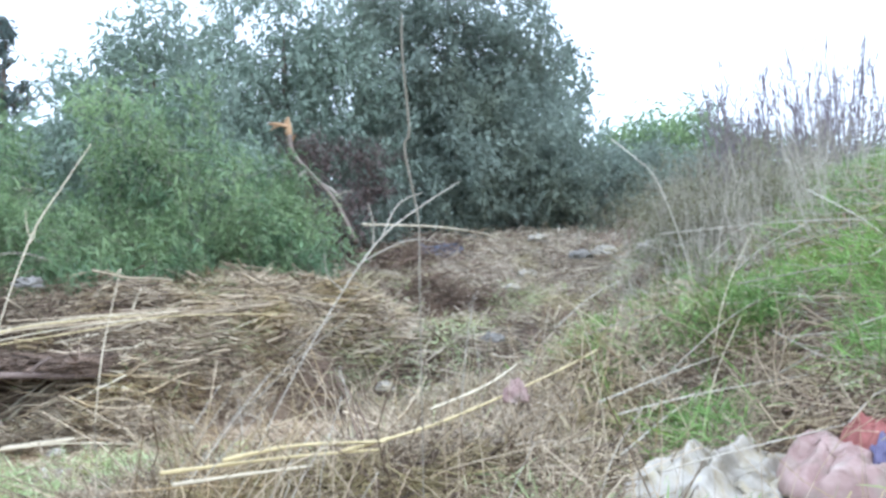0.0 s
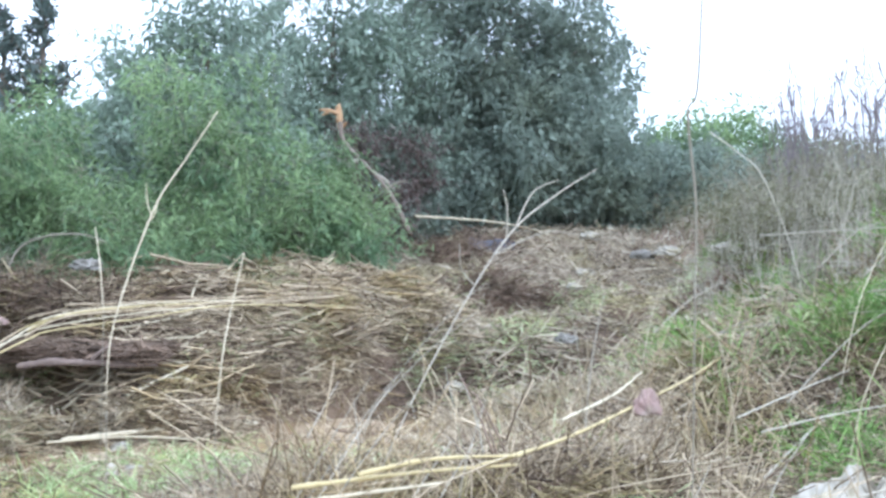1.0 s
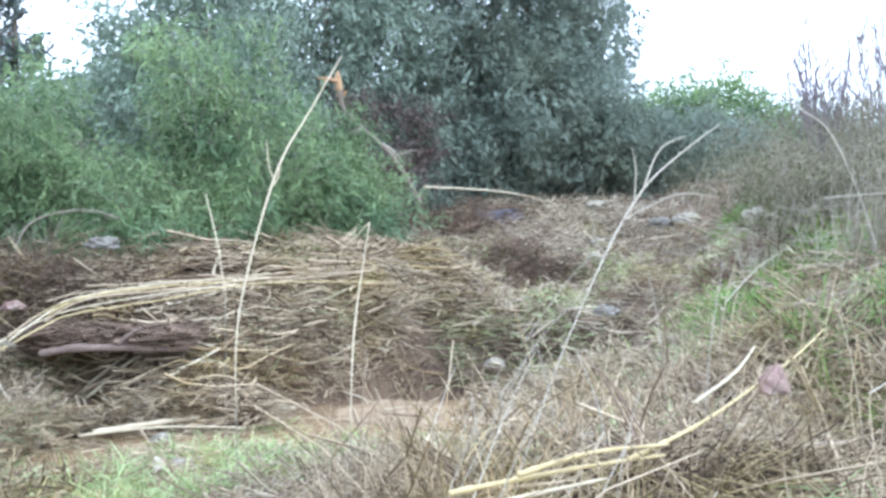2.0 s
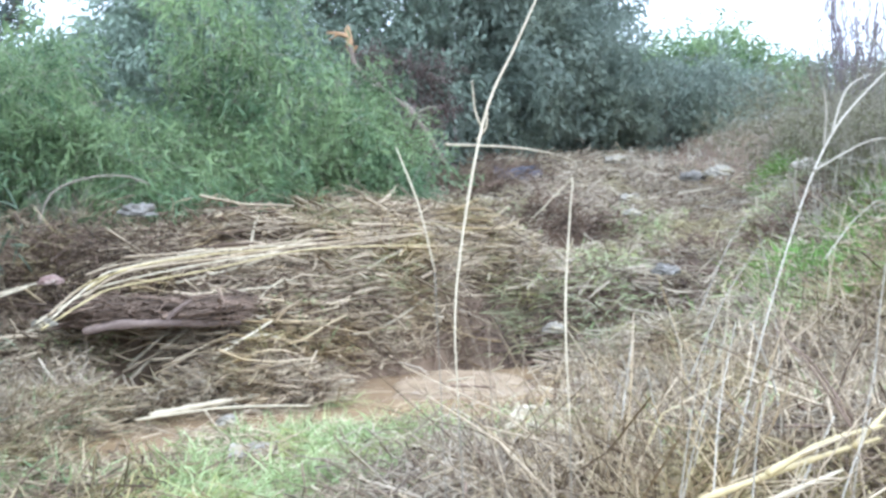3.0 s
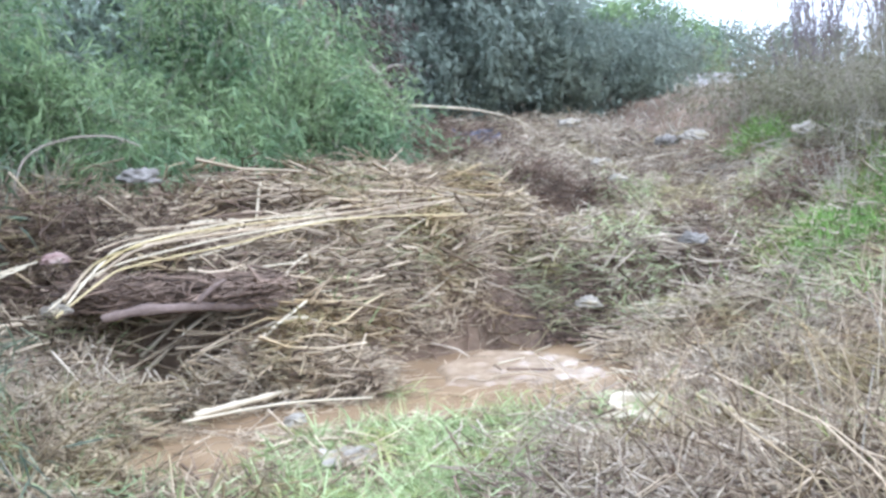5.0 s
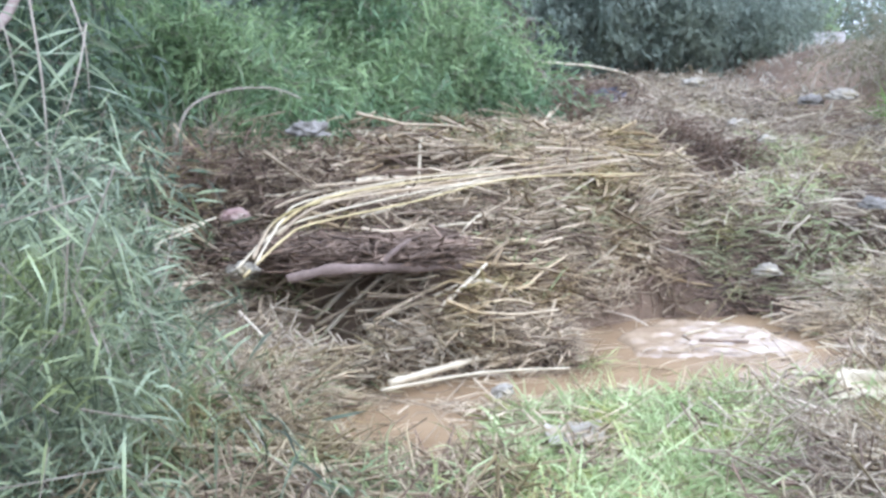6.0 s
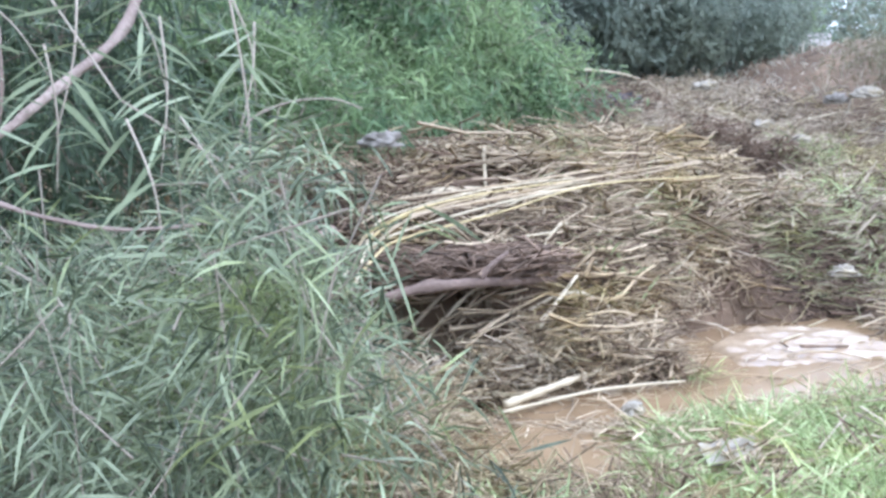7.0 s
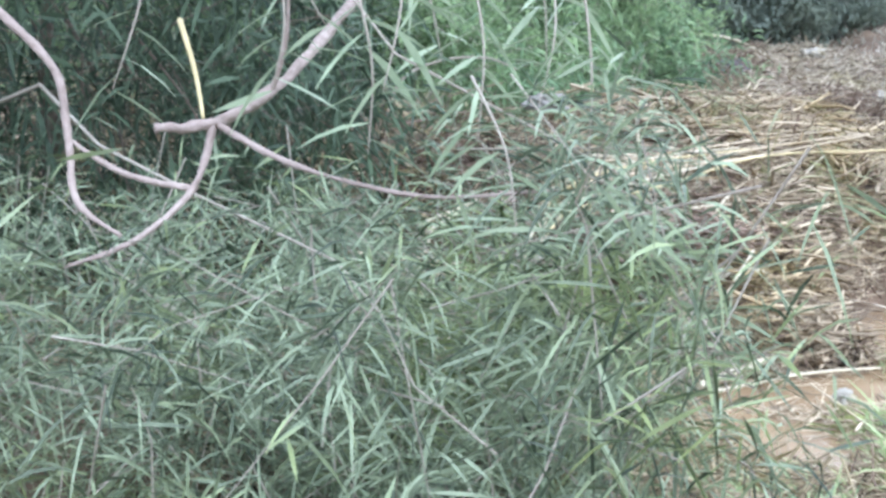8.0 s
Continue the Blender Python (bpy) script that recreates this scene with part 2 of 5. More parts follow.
# ---- the ground ----
def smooth_step(a, b, v):
    u = np.clip((v - a) / (b - a), 0, 1)
    return u * u * (3 - 2 * u)


def waves(x, y, s):
    return (np.sin(1.7 * s * x + 0.9 * s * y + 1.3) + np.sin(-1.1 * s * x + 2.1 * s * y + 4.0) + np.sin(2.9 * s * x - 1.3 * s * y + 0.4)
            + np.sin(0.6 * s * x + 3.3 * s * y + 2.2)) / 4


def pool(x, y):
    """How deep inside the puddle's outline a place lies: over 0 inside."""
    px, py = x + 0.1 * waves(x, y, 3.0), y + 0.1 * waves(y, x, 3.0)
    a = 1 - ((px + 1.35) / 0.8) ** 2 - ((py - 8.08) / 0.82) ** 2
    b = 1 - ((px + 2.6 - 0.5 * (py - 7.3)) / 0.95) ** 2 - ((py - 7.35) / 0.36) ** 2
    c = 1 - ((px + 3.25) / 0.45) ** 2 - ((py - 6.75) / 0.5) ** 2
    d = 1 - ((px - 0.3) / 0.6) ** 2 - ((py - 8.3) / 0.25) ** 2
    return np.maximum(np.maximum(a, b), np.maximum(c, d))


def ground_z(x, y):
    x, y = np.asarray(x, float), np.asarray(y, float)
    wob = 0.35 * waves(x, y, 0.8)
    left = 1.0 * smooth_step(7.5 + 0.75 * smooth_step(-2.6, -1.4, x), 9.9, y + 0.4 * wob) + 0.05 * np.clip(y - 10.2, 0, 12)
    left = left + 0.35 * smooth_step(-4.3, -7.5, x) * smooth_step(3.5, 7.0, y)
    mid = 0.6 * smooth_step(8.2, 10.6, y + wob) + 0.19 * np.clip(y - 11.5, 0, 6) + 0.12 * np.clip(y - 17.5, 0, 13)
    w = smooth_step(-2.0, 0.3, x + wob)
    base = left + (mid - left) * w
    bank = 2.35 * smooth_step(-0.3, 5.6, x + 0.5 * wob - 0.35 * np.clip(6.5 - y, 0, 3)) * smooth_step(-3, 4, y + 0.6 * x) + 0.04 * np.clip(y - 16, 0, 14)
    z = np.logaddexp(base * 7, bank * 7) / 7 - 0.095 * np.exp(-np.abs(base - bank) * 4)
    z = z + 0.36 * np.exp(-((x + 0.1) / 0.85) ** 2 - ((y - 4.6) / 1.1) ** 2) - 0.1 * np.exp(-((x + 0.9) / 0.8) ** 2 - ((y - 7.0) / 0.7) ** 2) + 0.22 * np.exp(-((x - 1.2) / 0.9) ** 2 - ((y - 6.6) / 0.9) ** 2)
    z = z + 0.12 * np.exp(-((x + 2.9) / 1.1) ** 2 - ((y - 8.4) / 0.45) ** 2)
    z = z - 0.28 * np.exp(-((x - 0.25) / 0.5) ** 2 - ((y - 11.7) / 0.28) ** 2) + 0.2 * np.exp(-((x - 0.1) / 0.8) ** 2 - ((y - 12.3) / 0.3) ** 2)
    z = z - 0.7 * np.exp(-((x + 3.48) / 0.24) ** 2 - ((y - 7.98) / 0.26) ** 2)
    z = z - 0.16 * np.exp(-((x - 1.75 - 0.6 * (10.8 - y)) / 0.3) ** 2 - ((y - 10.8) / 0.5) ** 2)
    z = z - 0.22 * np.exp(-((x - 0.1) / 0.6) ** 2 - ((y - 9.2) / 0.25) ** 2) - 0.27 * np.exp(-((x + 0.75) / 0.55) ** 2 - ((y - 9.2) / 0.65) ** 2) - 0.12 * np.exp(-((x + 0.05) / 0.5) ** 2 - ((y - 9.7) / 0.5) ** 2)
    rough = smooth_step(6.8, 9.0, y) * (1 - smooth_step(30, 60, y))
    z = z + rough * (0.09 * waves(x, y, 2.3) + 0.07 * waves(y, x, 5.1) + 0.05 * waves(x, y, 9.7))
    z = z - 0.08 * smooth_step(5.5, 3.0, y) * smooth_step(1.0, -0.5, x)
    z = z - 0.09 * smooth_step(5.0, 6.0, y) * smooth_step(7.9, 7.2, y) * smooth_step(-3.8, -3.2, x) * smooth_step(0.4, -0.4, x)
    wet = smooth_step(-0.5, 0.25, pool(x, y))
    return z * (1 - wet) + wet * -0.15


def axis(a, b, step, far):
    inner = np.arange(a, b + 1e-6, step)
    out = np.cumsum(np.geomspace(step * 1.5, far * 0.3, 22))
    return np.concatenate([a - out[::-1], inner, b + out])


gx, gy = axis(-9, 8, 0.085, 500), axis(0, 20, 0.085, 500)
X, Y = np.meshgrid(gx, gy)
V = np.stack([X, Y, ground_z(X, Y)], axis=-1)
nx, ny = len(gx), len(gy)
idx = (np.arange(ny - 1)[:, None] * nx + np.arange(nx - 1)).reshape(-1)
ground = new("ground", mesh_of("ground", V, np.stack([idx, idx + 1, idx + nx + 1, idx + nx], axis=-1), None, M_SOIL, True))
tagged(ground, "uneven damp brown soil of a stream bed", "ground", kind="structure")

wx, wy = np.arange(-4.5, 1.2, 0.06), np.arange(5.4, 9.2, 0.06)
X, Y = np.meshgrid(wx, wy)
inside = (pool(X[:-1, :-1], Y[:-1, :-1]) > -0.6)
idx = (np.arange(len(wy) - 1)[:, None] * len(wx) + np.arange(len(wx) - 1))[inside]
V = np.stack([X, Y, np.full_like(X, -0.04)], axis=-1).reshape(-1, 3)
used, inv = np.unique(np.stack([idx, idx + 1, idx + len(wx) + 1, idx + len(wx)], axis=-1), return_inverse=True)
water = new("water", mesh_of("water", V[used], inv.reshape(-1, 4), None, M_WATER, True))
tagged(water, "shallow muddy brown puddle between piles of debris", "puddle", kind="structure")


# added silt surface, tilted so that its gloss gives the puddle's sky glare
sx, sy = np.arange(-1.95, -0.6, 0.03), np.arange(7.4, 8.75, 0.03)
X, Y = np.meshgrid(sx, sy)
D = ((X + 1.28) / 0.55 + 0.25 * waves(X, Y, 4.0)) ** 2 + ((Y - 8.05) / 0.5 + 0.25 * waves(Y, X, 4.0)) ** 2
V = np.stack([X, Y, -0.02 + 0.088 * (Y - 8.05) + 0.008 * waves(X, Y, 14.0) + 0.005 * waves(Y, X, 31.0) - 0.09 * smooth_step(0.75, 1.3, D)], axis=-1).reshape(-1, 3)
idx = (np.arange(len(sy) - 1)[:, None] * len(sx) + np.arange(len(sx) - 1)).reshape(-1)
silt = new("glare_silt_bar", mesh_of("glare_silt_bar", V, np.stack([idx, idx + 1, idx + len(sx) + 1, idx + len(sx)], axis=-1), None, M_SILT, True))
tagged(silt, "tilted glossy tan silt added in the puddle to mirror the sky", "mud", kind="structure")


# ---- loose litter, grass and weeds ----
def scatter(n, x0, x1, y0, y1, keep):
    """n places in a rectangle, kept with the chance that keep(x, y) gives."""
    got = np.zeros((0, 2))
    for _ in range(60):
        p = np.stack([rng.uniform(x0, x1, n), rng.uniform(y0, y1, n)], axis=-1)
        got = np.concatenate([got, p[rng.random(n) < keep(p[:, 0], p[:, 1])]])
        if len(got) >= n:
            break
    return got[:n]


def litter(name, label, p, length, radius, material, heading=None, spread=3.2, lift=0.06, steep=0.25, bend=0.25, category="litter", K=4, level=None):
    """Many thin stems lying in a heap on the ground at the places p."""
    n = len(p)
    ang = rng.uniform(0, 2 * np.pi, n) if heading is None else heading + rng.normal(0, spread, n)
    L = rng.uniform(*length, n)
    up = np.abs(rng.normal(0, steep, n)) if steep > 0.5 else rng.normal(0, steep, n)
    way = np.stack([np.cos(ang) * np.cos(up), np.sin(ang) * np.cos(up), np.sin(up)], axis=-1)
    u = np.linspace(-0.5, 0.5, K) if steep <= 0.5 else np.linspace(0, 1, K)
    mid = np.stack([p[:, 0], p[:, 1], (ground_z(p[:, 0], p[:, 1]) if level is None else level) + rng.random(n) * lift], axis=-1)
    P = mid[:, None] + way[:, None] * (L[:, None] * u)[..., None]
    off = rng.normal(0, 1, (n, 3)) * np.array([1, 1, 0.6])
    P += off[:, None] * (bend * L[:, None] * (u ** 2 - 0.1))[..., None] + rng.normal(0, 0.035, P.shape) * L[:, None, None]
    floor = ground_z(P[..., 0], P[..., 1]) + 0.003
    P[..., 2] = np.maximum(P[..., 2], floor)
    R = (radius[0] + (radius[1] - radius[0]) * rng.random(n) ** 2.5)[:, None] * np.linspace(1, 0.55, K)
    V, Q = tubes(P, R, 3)
    return tagged(new(name, mesh_of(name, V, Q, None, material)), label, category, kind="stuff")


def grass(name, label, p, length, width, material, lean=0.6, lift=0.0, category="grass"):
    n = len(p)
    base = np.stack([p[:, 0], p[:, 1], ground_z(p[:, 0], p[:, 1]) + rng.random(n) * lift - 0.01], axis=-1)
    way = rng.normal(0, lean, (n, 3))
    way[:, 2] = np.abs(rng.normal(0.65, 0.3, n)) + 0.05
    L = rng.uniform(*length, n)
    V, Q, T = blades(base, way, L, rng.uniform(*width, n), L * rng.uniform(0.05, 0.6, n))
    return tagged(new(name, mesh_of(name, V, Q, T, material)), label, category, kind="stuff")


def dry(x, y):
    return (pool(x, y) < -0.1).astype(float)


def open_flat(x, y):
    """Mud kept bare behind the puddle's far end so the sky reflects: 0 there, 1 elsewhere."""
    return smooth_step(0.75, 1.15, ((x + 0.65) / 0.62) ** 2 + ((y - 9.1) / 0.62) ** 2)


def heap(x, y):
    """The long pile of flood debris beyond the puddle."""
    return smooth_step(7.1, 7.6, y) * smooth_step(12.6, 10.6, y + 0.3 * x) * smooth_step(0.1, -1.2, x) * (pool(x, y) < -0.22) * (((x + 3.4) / 0.4) ** 2 + ((y - 7.92) / 0.18) ** 2 > 1) * (0.07 + 0.93 * smooth_step(-0.25, 0.2, waves(x, y, 3.1))) * open_flat(x, y)


def bed(x, y):
    return smooth_step(7.8, 9.0, y + 0.3 * x) * smooth_step(22, 15, y) * smooth_step(-2.0, -0.6, x + 0.1 * (y - 10)) * smooth_step(3.2, 1.9, x - 0.05 * (y - 10)) * (0.1 + 0.9 * open_flat(x, y))


def front(x, y):
    d = ((x - 0.3) / 2.1) ** 2 + ((y - 5.1) / 2.5) ** 2
    return smooth_step(1.0, 0.45, d + 0.2 * waves(x, y, 1.2)) * dry(x, y) * smooth_step(0.5, 1.1, ((x - 1.45) / 0.75) ** 2 + ((y - 4.2) / 0.6) ** 2)


def cut_grass(x, y):
    d = ((x + 2.2 - 0.4 * (y - 6.7)) / 0.66) ** 2 + ((y - 6.6) / 1.4) ** 2
    return smooth_step(1.05, 0.75, d + 0.25 * waves(x, y, 2.5)) * (pool(x, y) < 0.05) * (((x + 2.53) / 0.22) ** 2 + ((y - 6.33) / 0.26) ** 2 > 1)


def bank_green(x, y):
    spots = ((1.3, 7.4, 0.55, 0.6), (2.5, 9.4, 0.6, 1.0), (1.95, 6.4, 0.5, 0.5), (3.9, 8.4, 1.0, 1.4), (0.85, 3.95, 0.45, 0.25), (3.2, 6.6, 0.8, 0.8), (5.5, 10.5, 1.2, 1.5), (3.2, 12.5, 0.5, 1.2), (1.65, 9.0, 0.42, 0.75), (4.4, 9.9, 0.9, 0.9), (0.75, 9.25, 0.14, 0.18), (-0.32, 6.9, 0.2, 0.16))
    best = np.zeros_like(x)
    for cx, cy, rx, ry in spots:
        best = np.maximum(best, np.exp(-((x - cx) / rx) ** 2 - ((y - cy) / ry) ** 2))
    return smooth_step(0.25, 0.7, best + 0.15 * waves(x, y, 3.0))


litter("flood_litter", "heap of brown flood-washed stems and roots", scatter(7600, -7.5, 0.8, 7.1, 12.8, heap), (0.15, 0.75), (0.0035, 0.018), M_STRAW, 0.3, 0.6, 0.24, 0.2, 0.35)
litter("curled_litter", "curled pale strands caught in the heap", scatter(6500, -7.5, 0.8, 7.1, 12.8, heap), (0.1, 0.4), (0.003, 0.011), M_WEED, None, 1, 0.24, 0.5, 1.1)
litter("root_litter", "tangle of dark brown roots in the heap", scatter(4400, -7.5, 0.8, 7.1, 12.8, heap), (0.08, 0.35), (0.003, 0.011), M_ROOT, None, 1, 0.18, 0.45, 1.0)
litter("root_mat", "dense mat of roots overhanging a dark hollow", scatter(1700, -3.95, -2.8, 7.84, 8.6, lambda x, y: np.ones_like(x)), (0.12, 0.36), (0.004, 0.012), M_ROOT, 0.3, 0.7, 0.14, 0.12, 0.5, level=0.52)
litter("clod_roots", "dark clump of earthy roots on the stream bed", np.concatenate([rng.normal((0.25, 12.2), (0.4, 0.16), (700, 2)), rng.normal((-3.95, 8.75), (0.4, 0.28), (1200, 2)), np.stack([1.3 + 1.1 * np.linspace(0, 1, 700), 11.05 - 0.65 * np.linspace(0, 1, 700)], axis=-1) + rng.normal(0, 0.13, (700, 2))]), (0.08, 0.35), (0.003, 0.01), M_ROOT, None, 1, 0.28, 0.5, 0.9)
litter("brown_tangle", "dark brown tangle of dead twigs at the end of the heap", rng.normal((-4.35, 9.0), (0.45, 0.25), (1000, 2)), (0.1, 0.4), (0.003, 0.009), M_ROOT, None, 1, 0.42, 0.45, 0.9)
litter("grey_tangle", "grey-tan dead stems caught in the brown tangle", rng.normal((-4.35, 9.0), (0.5, 0.3), (650, 2)), (0.12, 0.5), (0.003, 0.008), M_WEED, None, 1, 0.45, 0.45, 0.7)
litter("low_roots", "flat mat of dark earthy roots on the stream bed", np.concatenate([rng.normal((-0.65, 9.2), (0.3, 0.3), (900, 2)), rng.normal((0.4, 9.55), (0.4, 0.15), (500, 2)), rng.normal((0.15, 9.7), (0.45, 0.25), (800, 2))]), (0.08, 0.3), (0.003, 0.01), M_ROOT, None, 1, 0.04, 0.12, 0.7)
litter("face_straw", "short dry stems hanging on the heap's steep front", scatter(4200, -2.7, 0.6, 8.0, 10.6, lambda x, y: 1.0 * (pool(x, y) < -0.05) * smooth_step(-1.05, -1.45, x)), (0.1, 0.42), (0.003, 0.012), M_STRAW, 0.3, 0.8, 0.1, 0.3, 0.6)
litter("face_roots", "brown roots hanging on the heap's steep front", scatter(2600, -2.7, 0.6, 8.2, 10.6, lambda x, y: 1.0 * (pool(x, y) < -0.03) * smooth_step(-1.05, -1.45, x)), (0.06, 0.3), (0.003, 0.01), M_ROOT, None, 1, 0.1, 0.45, 1.0)
litter("foot_straw", "dry stems and roots below the log", scatter(2300, -4.4, -2.2, 7.0, 7.82, lambda x, y: 1.0 * (pool(x, y) < -0.1)), (0.1, 0.45), (0.003, 0.011), M_STRAW, 0.5, 0.9, 0.16, 0.35, 0.6)
litter("foot_roots", "brown roots below the log", scatter(1100, -4.4, -2.2, 7.0, 7.82, lambda x, y: 1.0 * (pool(x, y) < -0.1)), (0.1, 0.3), (0.003, 0.009), M_ROOT, None, 1, 0.14, 0.4, 0.9)
litter("stream_bed_litter", "matted pale dry stems on the stream bed", scatter(9000, -2.2, 4, 7.8, 21, bed), (0.12, 0.5), (0.004, 0.014), M_BEDSTRAW, None, 1, 0.16, 0.35, 0.8, K=3)
litter("dark_bed_litter", "brown roots and twigs on the stream bed", scatter(2400, -2.2, 4, 7.8, 21, bed), (0.1, 0.4), (0.005, 0.012), M_ROOT, None, 1, 0.12, 0.3, 0.6, K=3)
litter("weed_tangle", "tangle of grey-brown dry weeds on a low mound", scatter(7000, -2.2, 2.9, 2.4, 7.8, front), (0.12, 0.5), (0.0022, 0.0085), M_WEED, None, 1, 0.2, 0.42, 0.5, "weeds", K=3)
litter("fine_root_tangle", "fine brown roots under dry weeds", scatter(6500, -2.2, 2.9, 2.4, 7.8, front), (0.1, 0.35), (0.0025, 0.009), M_ROOT, None, 1, 0.14, 0.4, 0.7, "weeds", K=3)
litter("brown_weed_clump", "dense clump of grey-brown dead weeds on the mound", rng.normal((-1.12, 4.0), (0.2, 0.25), (900, 2)), (0.15, 0.45), (0.0025, 0.006), M_WEED, None, 1, 0.32, 0.55, 0.6, "weeds")
litter("pale_weed_clump", "dry pale stems in a clump of dead weeds", rng.normal((-1.12, 4.0), (0.24, 0.3), (450, 2)), (0.2, 0.6), (0.0025, 0.006), M_STRAW, None, 1, 0.35, 0.7, 0.4, "weeds")
litter("upright_weeds", "upright dry brown weed stems", scatter(1800, -2.2, 2.9, 2.4, 7.8, front), (0.25, 0.72), (0.002, 0.006), M_STRAW, None, 1, 0.03, 0.95, 0.35, "weeds")
litter("shore_litter", "pale sodden straw at the edge of the puddle", scatter(2600, -5.0, 0.6, 5.3, 9.2, lambda x, y: smooth_step(-1.5, -0.5, pool(x, y)) * 0.6 * open_flat(x, y) * (pool(x, y) < np.where(x > -2.2, -0.2, -0.12))), (0.12, 0.5), (0.003, 0.008), M_STRAW, 0.25, 0.9, 0.09, 0.2, 0.5)
litter("path_litter", "dry brown stems beside the puddle", scatter(4500, -5.4, -2.6, 4.2, 8.0, lambda x, y: (pool(x, y) < -0.4) * smooth_step(-2.7, -3.1, x)), (0.15, 0.5), (0.003, 0.008), M_WEED, 2.3, 0.7, 0.2, 0.4, 0.4, K=3)
litter("path_roots", "brown roots beside the puddle", scatter(2500, -5.4, -2.6, 4.2, 8.0, lambda x, y: (pool(x, y) < -0.4) * smooth_step(-2.7, -3.1, x)), (0.15, 0.5), (0.003, 0.007), M_ROOT, 2.3, 0.8, 0.15, 0.4, 0.5)
litter("right_litter", "dry stems and twigs beside the cut grass", scatter(6000, -2.2, 1.6, 4.6, 9.2, lambda x, y: dry(x, y) * (0.1 + 0.9 * open_flat(x, y)) * (1 - bank_green(x, y)) * smooth_step(-2.0, -1.2, x - 0.45 * (y - 6.9)) * (((x + 0.94) / 0.32) ** 2 + ((y - 6.8) / 0.42) ** 2 > 1)), (0.12, 0.45), (0.0025, 0.008), M_BEDSTRAW, None, 1, 0.18, 0.4, 0.8, K=3)
litter("right_roots", "brown roots and sticks beside the cut grass", scatter(2200, -2.2, 1.6, 4.6, 9.2, lambda x, y: dry(x, y) * (0.1 + 0.9 * open_flat(x, y)) * (1 - bank_green(x, y)) * smooth_step(-2.0, -1.2, x - 0.45 * (y - 6.9)) * (((x + 0.94) / 0.32) ** 2 + ((y - 6.8) / 0.42) ** 2 > 1)), (0.12, 0.45), (0.003, 0.008), M_ROOT, None, 1, 0.14, 0.4, 0.7, K=3)
litter("bank_litter", "long grey dry stems lying on the bank", scatter(1300, 1.9, 5.5, 3.5, 13, lambda x, y: smooth_step(1.8, 2.4, x) * 0.8), (0.3, 1.0), (0.002, 0.005), M_GREYSTEM, 0.35, 0.6, 0.25, 0.25, 0.3)
litter("bank_brown_litter", "brown dead stems matted on the bank", scatter(3800, 1.0, 5.0, 4.3, 9.5, lambda x, y: smooth_step(1.0, 1.6, x) * (1 - 0.6 * bank_green(x, y)) * smooth_step(0.4, 0.9, ((x - 1.5) / 0.8) ** 2 + ((y - 4.3) / 0.5) ** 2)), (0.15, 0.6), (0.002, 0.007), M_WEED, 0.3, 0.8, 0.18, 0.3, 0.4, K=3)
litter("bank_dark_litter", "dark roots and twigs matted on the bank", scatter(2600, 1.0, 5.0, 4.3, 9.5, lambda x, y: smooth_step(1.0, 1.6, x) * (1 - 0.6 * bank_green(x, y)) * smooth_step(0.4, 0.9, ((x - 1.5) / 0.8) ** 2 + ((y - 4.3) / 0.5) ** 2)), (0.12, 0.5), (0.002, 0.007), M_ROOT, 0.3, 0.9, 0.14, 0.3, 0.5, K=3)
litter("near_litter", "scattered dry stems on trodden soil", scatter(7000, -8, 5, -3, 5, lambda x, y: 0.6 + 0.4 * waves(x, y, 1.5)), (0.1, 0.4), (0.002, 0.006), M_WEED, None, 1, 0.04, 0.2, 0.5, K=3)
litter("wet_straw", "brown straw lying in the shallow puddle", scatter(600, -4.2, -0.8, 5.4, 9.2, lambda x, y: (pool(x, y) > -0.05) * (0.02 + 0.3 * smooth_step(-1.9, -2.4, x) * smooth_step(0.6, 0.1, pool(x, y)))), (0.1, 0.45), (0.002, 0.007), M_STRAW, 0.3, 0.8, 0.03, 0.06, 0.5, level=-0.045)
litter("arched_strands", "long grey-tan strands combed down towards the puddle", scatter(1500, -4.6, -3.5, 5.8, 7.5, lambda x, y: 1.0 * (pool(x, y) < -0.35)), (0.35, 0.85), (0.002, 0.006), M_WEED, 5.3, 0.5, 0.2, 0.3, 0.4, K=6)
litter("puddle_straw", "curled brown straw in clumps beside the puddle", scatter(1500, -3.5, -2.3, 5.2, 7.3, lambda x, y: (pool(x, y) < 0.3) * smooth_step(-0.2, 0.35, waves(x, y, 4.0)) * (1 - cut_grass(x, y))), (0.1, 0.4), (0.0025, 0.008), M_STRAW, 0.4, 1.0, 0.1, 0.3, 0.9)
litter("draped_strands", "tan strands draped from the heap down to the puddle", scatter(1100, -4.1, -2.8, 6.9, 7.8, lambda x, y: 1.0 * (pool(x, y) < -0.15)), (0.25, 0.65), (0.003, 0.008), M_BEDSTRAW, 5.0, 0.6, 0.2, 0.4, 0.45, K=6)
grass("strand_grass", "limp grey-green blades among the strands", scatter(1600, -4.7, -3.2, 5.4, 7.5, lambda x, y: smooth_step(-0.3, 0.3, waves(x, y, 2.2)) * (pool(x, y) < -0.1)), (0.12, 0.34), (0.004, 0.009), M_LEAF_MID, 1.2, 0.15)
grass("cut_grass", "pale green matted cut grass beside the puddle", scatter(11000, -4.2, 0, 4.8, 8.7, cut_grass), (0.1, 0.32), (0.004, 0.01), M_CUT, 1.7, 0.09)
grass("straw_in_grass", "pale straw mixed into the cut grass", scatter(2200, -4.2, 0, 4.8, 8.7, cut_grass), (0.1, 0.3), (0.003, 0.008), M_STRAW, 1.8, 0.1)
